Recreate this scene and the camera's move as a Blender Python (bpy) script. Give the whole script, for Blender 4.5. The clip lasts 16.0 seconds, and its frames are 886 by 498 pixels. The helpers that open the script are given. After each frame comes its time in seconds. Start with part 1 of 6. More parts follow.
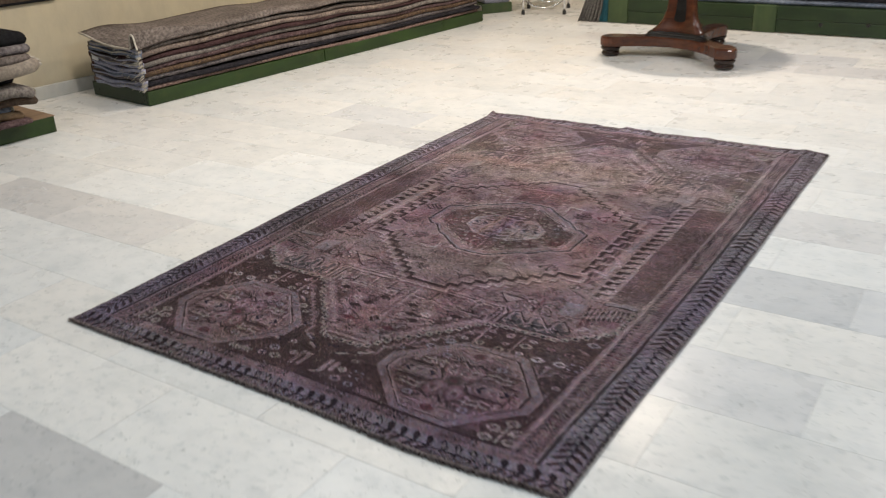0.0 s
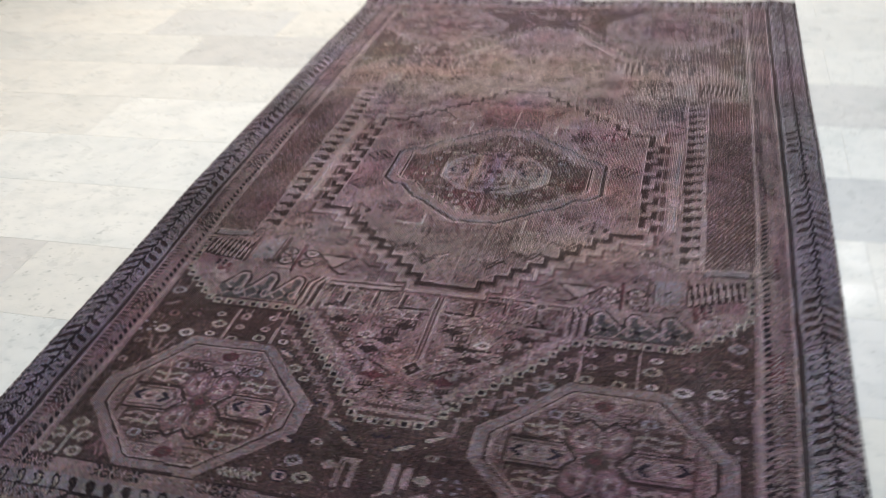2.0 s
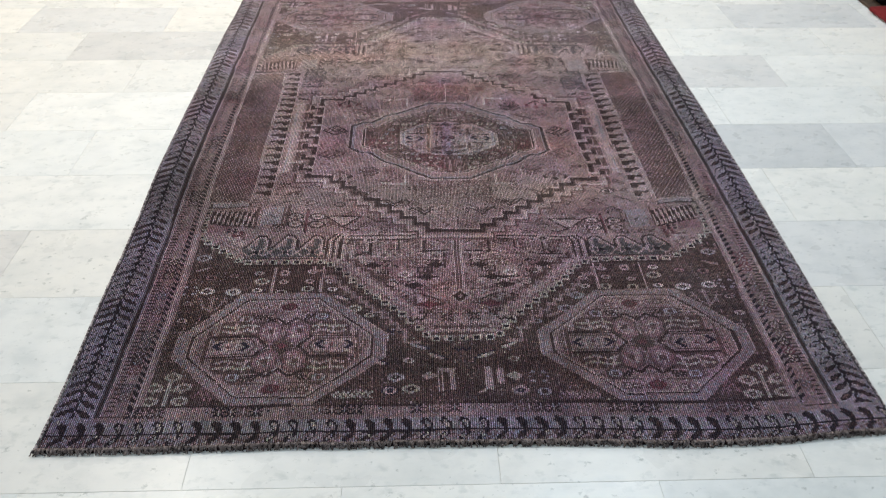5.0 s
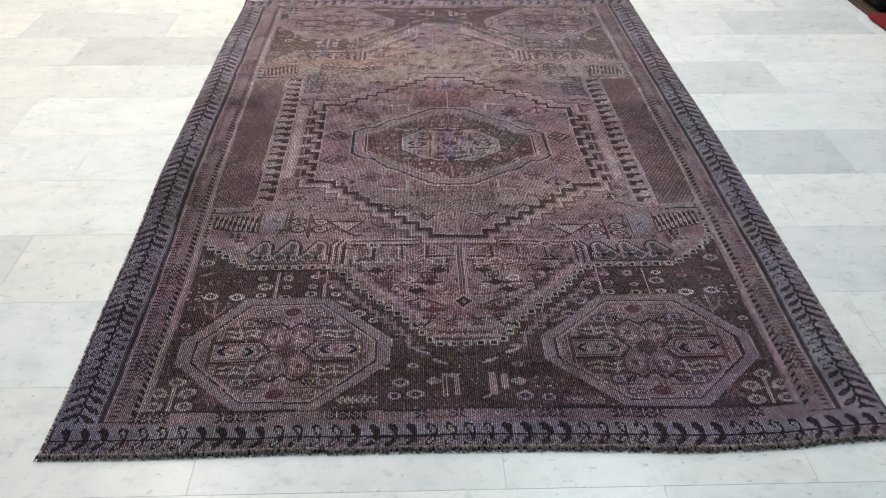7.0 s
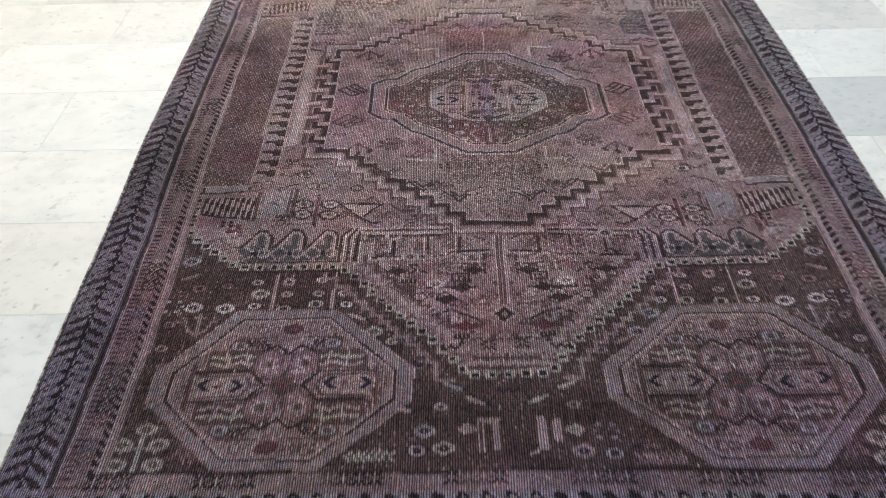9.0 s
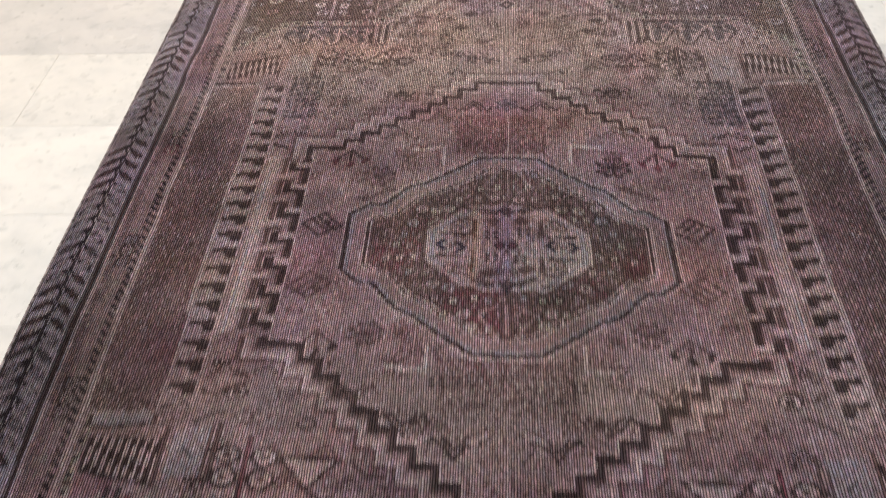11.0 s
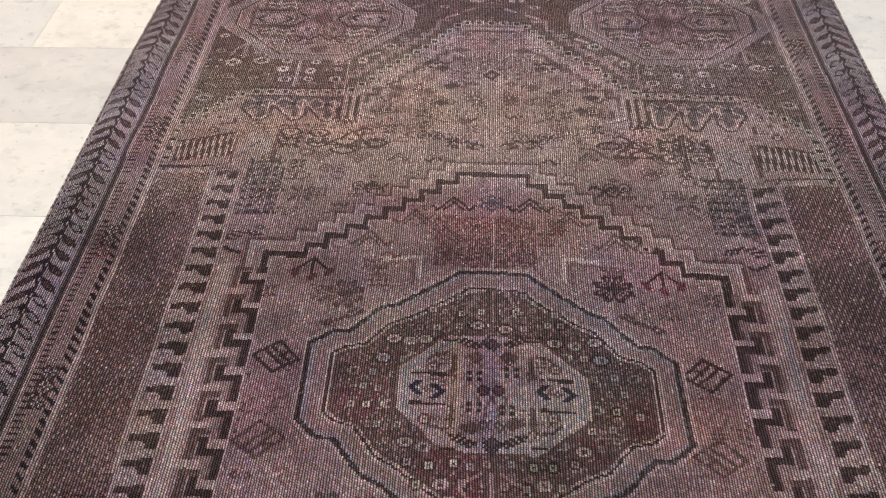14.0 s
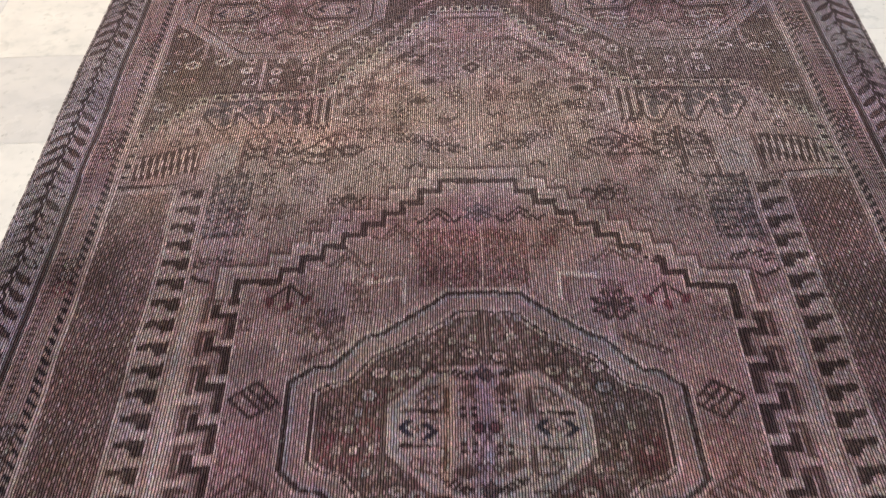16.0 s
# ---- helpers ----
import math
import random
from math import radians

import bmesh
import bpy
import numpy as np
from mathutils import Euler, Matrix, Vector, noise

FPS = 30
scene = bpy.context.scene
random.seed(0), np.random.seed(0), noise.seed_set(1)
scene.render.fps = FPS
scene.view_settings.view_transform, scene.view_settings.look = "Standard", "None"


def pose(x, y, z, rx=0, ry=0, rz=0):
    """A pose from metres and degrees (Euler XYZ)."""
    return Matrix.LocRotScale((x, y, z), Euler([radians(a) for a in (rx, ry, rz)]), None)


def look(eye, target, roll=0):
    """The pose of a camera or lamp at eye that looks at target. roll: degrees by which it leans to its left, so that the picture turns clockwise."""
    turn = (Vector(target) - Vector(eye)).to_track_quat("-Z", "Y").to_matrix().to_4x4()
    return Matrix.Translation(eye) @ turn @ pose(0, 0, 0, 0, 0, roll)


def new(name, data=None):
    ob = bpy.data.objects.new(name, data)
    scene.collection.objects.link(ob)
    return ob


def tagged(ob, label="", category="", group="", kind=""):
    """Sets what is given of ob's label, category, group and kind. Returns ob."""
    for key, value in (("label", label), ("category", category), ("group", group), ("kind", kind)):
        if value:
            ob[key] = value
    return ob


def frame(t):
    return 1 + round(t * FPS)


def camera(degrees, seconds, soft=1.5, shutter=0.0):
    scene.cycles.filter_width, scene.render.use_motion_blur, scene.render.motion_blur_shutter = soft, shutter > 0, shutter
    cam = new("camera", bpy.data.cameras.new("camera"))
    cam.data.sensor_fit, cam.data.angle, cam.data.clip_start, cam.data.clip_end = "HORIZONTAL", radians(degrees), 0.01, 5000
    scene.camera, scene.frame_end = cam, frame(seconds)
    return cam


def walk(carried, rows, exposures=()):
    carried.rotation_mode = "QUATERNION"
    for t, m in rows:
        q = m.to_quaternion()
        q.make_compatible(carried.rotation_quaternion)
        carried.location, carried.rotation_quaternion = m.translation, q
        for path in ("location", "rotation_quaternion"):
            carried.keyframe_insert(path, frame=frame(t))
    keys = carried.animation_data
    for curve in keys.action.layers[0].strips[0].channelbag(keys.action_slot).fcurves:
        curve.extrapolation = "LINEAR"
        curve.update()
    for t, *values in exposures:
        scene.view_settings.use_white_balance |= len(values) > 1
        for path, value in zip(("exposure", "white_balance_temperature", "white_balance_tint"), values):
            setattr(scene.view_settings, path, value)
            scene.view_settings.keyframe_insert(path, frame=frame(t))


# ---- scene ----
cam = camera(54.3, 16.0, 1.15, 0.9)
PATH = [
    (0, (2.052, -1.266, 1.275), (1.031, 0.252, 0.468), -2.4),
    (0.5, (1.87, -1.064, 1.251), (0.841, 0.43, 0.407), -4.1),
    (1, (1.605, -0.964, 1.238), (0.708, 0.559, 0.302), -3.9),
    (1.5, (1.318, -0.879, 1.273), (0.669, 0.726, 0.272), -3.4),
    (2, (1.062, -0.693, 1.243), (0.545, 0.871, 0.109), -5.7),
    (2.5, (0.81, -0.654, 1.255), (0.523, 0.894, 0.022), -5.2),
    (3, (0.592, -0.743, 1.275), (0.539, 0.8, 0.004), -3.2),
    (3.2, (0.558, -0.8, 1.277), (0.526, 0.74, 0.001), -2.3),
    (5.3, (0.443, -1.096, 1.295), (0.515, 0.557, 0.172), 0.7),
    (5.5, (0.438, -1.089, 1.304), (0.521, 0.561, 0.176), 0.9),
    (6, (0.439, -1.094, 1.292), (0.522, 0.557, 0.165), 0.7),
    (6.5, (0.441, -1.097, 1.289), (0.513, 0.555, 0.164), 0.6),
    (7, (0.436, -1.092, 1.29), (0.497, 0.563, 0.168), 0.5),
    (7.5, (0.424, -1.077, 1.276), (0.473, 0.578, 0.153), 0.2),
    (8, (0.414, -1.014, 1.229), (0.422, 0.611, 0.064), -0.8),
    (8.2, (0.431, -0.944, 1.196), (0.419, 0.668, 0.013), -1.5),
    (10.3, (0.478, -0.063, 1.17), (0.425, 1.353, -0.242), -1.5),
    (10.5, (0.51, 0.045, 1.164), (0.435, 1.451, -0.256), -2.2),
    (11, (0.546, 0.246, 1.184), (0.401, 1.641, -0.241), -4.0),
    (11.5, (0.524, 0.427, 1.186), (0.406, 1.823, -0.242), -3.7),
    (12, (0.486, 0.564, 1.188), (0.434, 1.951, -0.252), -1.3),
    (12.5, (0.49, 0.628, 1.179), (0.473, 1.984, -0.291), 0.3),
    (13, (0.522, 0.612, 1.198), (0.481, 1.988, -0.254), -0.6),
    (13.5, (0.525, 0.598, 1.192), (0.456, 1.992, -0.24), -1.4),
    (14, (0.516, 0.591, 1.189), (0.441, 1.976, -0.252), -1.0),
    (14.5, (0.514, 0.595, 1.188), (0.441, 1.962, -0.27), -1.2),
    (15, (0.513, 0.607, 1.184), (0.455, 1.957, -0.29), -1.3),
    (15.5, (0.509, 0.65, 1.18), (0.467, 1.98, -0.314), -2.0),
    (16, (0.519, 0.75, 1.174), (0.47, 2.066, -0.332), -3.2),
]
walk(cam, [(t, look(eye, target, roll)) for t, eye, target, roll in PATH], [(0, -0.01, 6530, 14), (3.2, 0.09, 6240, 12), (5.3, 0.12, 6220, 11), (8.2, 0.09, 6230, 11), (10.3, 0.32, 6580, 13), (10.7, 0.18, 6700, 15), (11.1, -0.04, 6780, 17), (16, -0.08, 6800, 17)])

# ---- world and light ----
world = bpy.data.worlds.new("world")
scene.world = world
world.use_nodes = True
world.node_tree.nodes["Background"].inputs[0].default_value = (0.9, 0.95, 1.0, 1)
world.node_tree.nodes["Background"].inputs[1].default_value = 0.3


def area_lamp(x, y, z, sx, sy, watts, colour):
    data = bpy.data.lights.new("lamp", "AREA")
    data.shape, data.size, data.size_y, data.energy, data.color = "RECTANGLE", sx, sy, watts, colour
    ob = new("lamp", data)
    ob.matrix_world = pose(x, y, z)
    return ob


COOL, WARM = (0.72, 0.885, 1.0), (1.0, 0.87, 0.71)
LAMPS = [(1.4, -1.6, COOL, 22), (1.4, 2.0, COOL, 35), (-0.9, 1.8, (1.0, 0.93, 0.83), 43), (-0.15, 4.85, WARM, 66), (-1.2, 3.2, (1.0, 0.90, 0.74), 26), (2.2, 4.6, (1.0, 0.97, 0.95), 34), (-1.2, -1.6, COOL, 17)]
for lx, ly, col, watts in LAMPS:
    area_lamp(lx, ly, 2.93, 0.26, 0.22, watts, col)

# ---- materials ----


class Nodes:
    def __init__(self, name):
        self.mat = bpy.data.materials.new(name)
        self.mat.use_nodes = True
        self.tree = self.mat.node_tree
        self.bsdf = self.tree.nodes["Principled BSDF"]

    def add(self, kind, **settings):
        node = self.tree.nodes.new(kind)
        for key, value in settings.items():
            if key in node.inputs:
                node.inputs[key].default_value = value
            else:
                setattr(node, key, value)
        return node

    def join(self, a, b):
        self.tree.links.new(a, b)

    def coords(self, which="Object"):
        return self.add("ShaderNodeTexCoord").outputs[which]

    def noise(self, scale, detail=4.0, rough=0.55, vector=None, stretch=None):
        node = self.add("ShaderNodeTexNoise", Scale=scale, Detail=detail, Roughness=rough)
        vector = vector or self.coords()
        if stretch:
            m = self.add("ShaderNodeMapping")
            m.inputs["Scale"].default_value = stretch
            self.join(vector, m.inputs["Vector"])
            vector = m.outputs[0]
        self.join(vector, node.inputs["Vector"])
        return node.outputs["Fac"]

    def ramp(self, fac, *stops):
        node = self.add("ShaderNodeValToRGB")
        els = node.color_ramp.elements
        while len(els) < len(stops):
            els.new(0.5)
        for e, (p, c) in zip(els, stops):
            e.position = p
            e.color = (*c, 1) if isinstance(c, tuple) else (c, c, c, 1)
        self.join(fac, node.inputs[0])
        return node.outputs[0]

    def mix(self, fac, a, b, blend="MIX"):
        node = self.add("ShaderNodeMix", data_type="RGBA", blend_type=blend)
        for value, slot in ((fac, node.inputs[0]), (a, node.inputs[6]), (b, node.inputs[7])):
            if isinstance(value, (int, float)):
                slot.default_value = value if slot == node.inputs[0] else (value, value, value, 1)
            elif isinstance(value, tuple):
                slot.default_value = (*value, 1)
            else:
                self.join(value, slot)
        return node.outputs[2]

    def bump(self, height, strength=0.3, distance=0.002):
        node = self.add("ShaderNodeBump", Strength=strength, Distance=distance)
        self.join(height, node.inputs["Height"])
        self.join(node.outputs[0], self.bsdf.inputs["Normal"])

    def done(self, colour=None, rough=0.6, metal=0.0, spec=0.5):
        if isinstance(colour, tuple):
            self.bsdf.inputs["Base Color"].default_value = (*colour, 1)
        elif colour is not None:
            self.join(colour, self.bsdf.inputs["Base Color"])
        if isinstance(rough, float):
            self.bsdf.inputs["Roughness"].default_value = rough
        else:
            self.join(rough, self.bsdf.inputs["Roughness"])
        self.bsdf.inputs["Metallic"].default_value = metal
        self.bsdf.inputs["Specular IOR Level"].default_value = spec
        return self.mat


def paint(name, colour, rough=0.6, vary=0.12, scale=6.0, bump=0.15):
    n = Nodes(name)
    dark, light = (tuple(c * k for c in colour) for k in (1 - vary, 1 + vary))
    big = n.ramp(n.noise(scale, 5), (0.3, dark), (0.7, light))
    n.bump(n.noise(90, 3), bump, 0.002)
    return n.done(big, rough)


def cloth(name, colour, second, scale=40.0, figured=False):
    """Woven wool: two tones in coarse flecks and figures, worn patches and thread relief."""
    n = Nodes(name)
    fleck = n.ramp(n.noise(scale, 6, 0.7), (0.38, colour), (0.62, second))
    if figured:
        figure = n.ramp(n.noise(58, 3, 0.6), (0.40, 0.66), (0.48, 1.0), (0.55, 1.0), (0.61, 1.22))
        fleck = n.mix(1.0, fleck, figure, "MULTIPLY")
    worn = n.ramp(n.noise(5, 3), (0.35, 0.72), (0.7, 1.15))
    n.bump(n.noise(260, 3, 0.7), 0.6, 0.003)
    return n.done(n.mix(1.0, fleck, worn, "MULTIPLY"), 0.95, spec=0.15)


def marble():
    n = Nodes("marble")
    pick = n.add("ShaderNodeObjectInfo")
    shift = n.add("ShaderNodeVectorMath", operation="ADD")
    spread = n.add("ShaderNodeVectorMath", operation="SCALE", Scale=37.0)
    lay = n.add("ShaderNodeCombineXYZ")
    for k in range(3):
        n.join(pick.outputs["Random"], lay.inputs[k])
    n.join(lay.outputs[0], spread.inputs[0])
    n.join(n.coords(), shift.inputs[0])
    n.join(spread.outputs[0], shift.inputs[1])
    at = shift.outputs[0]
    base = pick.outputs["Color"]
    cloud = n.ramp(n.noise(4.5, 7, 0.62, at, (1, 1.7, 1)), (0.25, (0.86, 0.88, 0.885)), (0.50, (0.99, 0.99, 0.99)), (0.75, (1.03, 1.025, 1.01)))
    fleck = n.ramp(n.noise(30, 4, 0.55, at, (1, 1.4, 1)), (0.27, (0.82, 0.84, 0.845)), (0.43, (1.0, 1.0, 1.0)))
    mottle = n.ramp(n.noise(13, 5, 0.6, at, (1, 1.3, 1)), (0.30, (0.895, 0.905, 0.912)), (0.50, (0.99, 0.99, 0.99)), (0.70, (1.02, 1.02, 1.015)))
    chips = n.ramp(n.noise(46, 3, 0.6, at, (1, 1.2, 1)), (0.27, (0.66, 0.68, 0.68)), (0.36, (1.0, 1.0, 1.0)))
    chips = n.mix(1.0, mottle, chips, "MULTIPLY")
    colour = n.mix(1.0, n.mix(1.0, n.mix(1.0, base, cloud, "MULTIPLY"), fleck, "MULTIPLY"), chips, "MULTIPLY")
    rough = n.ramp(n.noise(9, 4, 0.5, at), (0.3, 0.24), (0.7, 0.40))
    n.bump(n.noise(14, 3, 0.5, at), 0.04, 0.002)
    return n.done(colour, rough, spec=0.4)


def wood(name, dark, light, rough=0.3, grain=(30, 30, 2), worn=None):
    n = Nodes(name)
    g = n.ramp(n.noise(1.0, 6, 0.65, stretch=grain), (0.3, dark), (0.7, light))
    if worn:
        rubbed = n.ramp(n.noise(7, 6, 0.7), (0.54, 0.0), (0.72, 0.55))
        g = n.mix(rubbed, g, worn)
        g = n.mix(1.0, g, n.ramp(n.noise(2.6, 4, 0.6), (0.3, 0.72), (0.7, 1.22)), "MULTIPLY")
    n.bump(n.noise(1.0, 6, 0.65, stretch=tuple(2 * v for v in grain)), 0.15, 0.001)
    return n.done(g, rough)


MARBLE = marble()
GROUT = paint("grout", (0.70, 0.69, 0.66), 0.9)


def plaster():
    """Old cream wall paint: cloudy, greyer patches, soft trowel marks."""
    n = Nodes("wall_paint")
    cloud = n.ramp(n.noise(1.6, 5, 0.6), (0.30, (0.50, 0.445, 0.330)), (0.52, (0.55, 0.482, 0.342)), (0.72, (0.60, 0.520, 0.350)))
    smear = n.ramp(n.noise(9, 5, 0.65, stretch=(1, 1, 0.45)), (0.32, 0.90), (0.55, 1.0), (0.75, 1.05))
    n.bump(n.noise(6, 5, 0.6), 0.35, 0.008)
    return n.done(n.mix(1.0, cloud, smear, "MULTIPLY"), 0.62)


WALL = plaster()
CEILING = paint("ceiling_paint", (0.8, 0.8, 0.78), 0.8, 0.03)
SKIRT = paint("skirting_marble", (0.55, 0.55, 0.52), 0.4, 0.15, 7)
GREEN = wood("green_stain", (0.008, 0.027, 0.002), (0.022, 0.056, 0.005), 0.5, (14, 2, 14), (0.050, 0.072, 0.014))
GREEN_B = wood("green_stain_cool", (0.006, 0.020, 0.004), (0.015, 0.037, 0.008), 0.5, (2, 14, 14), (0.034, 0.050, 0.016))
GREEN_C = wood("green_stain_pale", (0.022, 0.047, 0.014), (0.055, 0.088, 0.030), 0.6, (14, 14, 3), (0.100, 0.105, 0.055))
MAHOGANY = wood("mahogany", (0.040, 0.010, 0.005), (0.125, 0.036, 0.014), 0.22, (6, 40, 40))
EBONY = paint("ebonised_wood", (0.012, 0.011, 0.011), 0.25)
PLY = wood("bare_board", (0.16, 0.10, 0.06), (0.27, 0.18, 0.11), 0.7, (20, 2, 20))
CHROME = paint("chrome", (0.75, 0.75, 0.76), 0.15)
CHROME.node_tree.nodes["Principled BSDF"].inputs["Metallic"].default_value = 1.0
RUBBER = paint("black_rubber", (0.02, 0.02, 0.02), 0.6)

# ---- mesh helpers ----


def mesh_of(name, bm, material, smooth=False):
    me = bpy.data.meshes.new(name)
    bmesh.ops.recalc_face_normals(bm, faces=bm.faces)
    bm.to_mesh(me)
    bm.free()
    me.materials.append(material)
    if smooth:
        me.shade_smooth()
    return me


def thing(name, place=None):
    ob = new(name)
    ob.empty_display_size = 0.1
    if place:
        ob.matrix_world = place
    return ob


def part(name, bm, material, parent=None, label="", smooth=False):
    ob = new(name, mesh_of(name, bm, material, smooth))
    ob.parent = parent
    if label:
        tagged(ob, label)
    return ob


def box(x0, x1, y0, y1, z0, z1, bevel=0.0, bm=None, segments=2):
    bm = bm or bmesh.new()
    made = bmesh.ops.create_cube(bm, size=1, matrix=Matrix.Translation(((x0 + x1) / 2, (y0 + y1) / 2, (z0 + z1) / 2)) @ Matrix.Diagonal((x1 - x0, y1 - y0, z1 - z0, 1)))
    if bevel:
        edges = list({e for v in made["verts"] for e in v.link_edges})
        bmesh.ops.bevel(bm, geom=edges, offset=bevel, segments=segments, profile=0.5, affect="EDGES")
    return bm


def sweep(section, path, close=True, caps=True, bm=None):
    """Loft: section(k, s) gives the ring of points for step k of path (a list of anything)."""
    bm = bm or bmesh.new()
    rings = [[bm.verts.new(p) for p in section(k, s)] for k, s in enumerate(path)]
    n = len(rings[0])
    for a, b in zip(rings, rings[1:]):
        for i in range(n if close else n - 1):
            bm.faces.new((a[i], a[(i + 1) % n], b[(i + 1) % n], b[i]))
    if caps and close:
        bm.faces.new(rings[0][::-1])
        bm.faces.new(rings[-1])
    return bm


def turned(profile, steps=28, bm=None, at=(0, 0)):
    """A lathe shape from (radius, z) pairs."""
    ring = lambda k, p: [(at[0] + p[0] * math.cos(2 * math.pi * i / steps), at[1] + p[0] * math.sin(2 * math.pi * i / steps), p[1]) for i in range(steps)]
    return sweep(ring, profile, bm=bm)


# ---- the room ----
LEFT = pose(-2.335, 2.10, 0, 0, 0, -5.55)

floor = tagged(thing("floor"), "white and grey marble tile floor in running bond", "floor", kind="structure")
part("grout_bed", box(-6, 6.2, -5.2, 8.2, -0.2, -0.0015), GROUT, floor)
ceiling = tagged(part("ceiling", box(-6, 6.2, -5.2, 8.2, 3.0, 3.15), CEILING), "plain white painted ceiling", "ceiling", kind="structure")
wall_left = tagged(part("wall_left", box(-0.97, -0.82, -8, 6.2, -0.1, 3.0), WALL), "cream-yellow painted wall behind the rug stacks", "wall", kind="structure")
wall_left.matrix_world = LEFT
baseboard = tagged(part("baseboard", box(-0.82, -0.80, -8, 6.2, 0, 0.085, 0.004), SKIRT), "grey marble skirting along the cream wall", "baseboard", kind="structure")
baseboard.matrix_world = LEFT
for nm, dims in (("wall_back", (-6, 6.2, 7.6, 7.75, -0.1, 3)), ("wall_right", (4.6, 4.75, -5.2, 7.75, -0.1, 3)), ("wall_front", (-6, 6.2, -5.2, -5.05, -0.1, 3))):
    tagged(part(nm, box(*dims), WALL), "cream-yellow painted wall closing the shop", "wall", kind="structure")

# ---- platforms ----


def platform(place, length, depth, height, name="display_platform"):
    """A low green-stained timber plinth: front boards, end board, deck. Local front face at x=0, running along +y."""
    ob = thing(name, place)
    part("end_board", box(-depth, -0.024, 0, 0.022, 0.002, height, 0.003), GREEN_B, ob)
    part("end_board", box(-depth, -0.024, length - 0.022, length, 0.002, height, 0.003), GREEN_B, ob)
    part("deck", box(-depth, -0.024, 0.022, length - 0.022, height - 0.02, height - 0.002, 0.002), GREEN, ob)
    return ob


plat = platform(LEFT, 3.47, 0.62, 0.09)
for y0, y1 in ((0, 1.497), (1.503, 2.9), (2.903, 3.47)):
    part("front_board", box(-0.022, 0, y0, y1, 0.002, 0.09, 0.003), GREEN, plat)
for y0 in (0.025, 1.475, 1.525, 2.875, 2.93, 3.44):
    for z0 in (0.025, 0.066):
        part("nail", turned([(0.0035, 0.0), (0.003, 0.0012), (0.0, 0.0016)], 10), EBONY, plat, "dark nail head").matrix_local = pose(0.0, y0, z0, 0, 90)
for x0, z0 in ((-0.05, 0.03), (-0.05, 0.064), (-0.55, 0.045)):
    part("nail", turned([(0.0035, 0.0), (0.003, 0.0012), (0.0, 0.0016)], 10), EBONY, plat, "dark nail head").matrix_local = pose(x0, 0.0, z0, 90)
tagged(plat, "long low green-stained wooden platform under a rug stack", "platform", "rug platforms")

plat_b = platform(LEFT @ pose(0.02, -0.62 - 1.6, 0), 1.6, 0.75, 0.09)
part("front_board", box(-0.022, 0, 0, 1.6, 0.002, 0.09, 0.003), GREEN, plat_b)
part("top_panel", box(-0.75, 0.004, 0, 1.604, 0.0905, 0.0955, 0.002), PLY, plat_b, "bare worn brown board")
tagged(plat_b, "low green wooden platform with a bare brown corner", "platform", "rug platforms")

# ---- the rug: one knot a cell ----
XC, Y0 = 0.547, 0.10
KX, KY = 0.0042, 0.0041
KNOT_X, KNOT_Y = KX, KY
HALF, LENGTH = 0.854, 2.735
COLS, ROWS = int(2 * HALF / KX), int(LENGTH / KY)


def value_noise(x, y, size, seed):
    """Smooth noise from 0 to 1 on arrays of places, with features of that size in metres."""
    grid = np.random.RandomState(seed).rand(97, 89)
    u, v = x / size + 31.3, y / size + 17.7
    i, j = np.floor(u).astype(int), np.floor(v).astype(int)
    f, g = u - i, v - j
    f, g = f * f * (3 - 2 * f), g * g * (3 - 2 * g)
    at = lambda a, b: grid[a % 97, b % 89]
    return (at(i, j) * (1 - f) + at(i + 1, j) * f) * (1 - g) + (at(i, j + 1) * (1 - f) + at(i + 1, j + 1) * f) * g


BROWN, INK, MAUVE, LIGHT, SLATE, CHOC, UMBER, ROSE, TEAL, LILAC, RED, PINK, INDIGO, STONE = range(14)
PALETTE = {
    BROWN: (0.066, 0.042, 0.041), INK: (0.018, 0.014, 0.018), MAUVE: (0.185, 0.122, 0.130), LIGHT: (0.322, 0.250, 0.258),
    SLATE: (0.186, 0.152, 0.173), CHOC: (0.080, 0.049, 0.050), UMBER: (0.036, 0.023, 0.024), ROSE: (0.158, 0.088, 0.099),
    TEAL: (0.066, 0.055, 0.060), LILAC: (0.222, 0.182, 0.210), RED: (0.090, 0.034, 0.042), PINK: (0.264, 0.187, 0.195),
    INDIGO: (0.020, 0.017, 0.027), STONE: (0.245, 0.200, 0.186)}

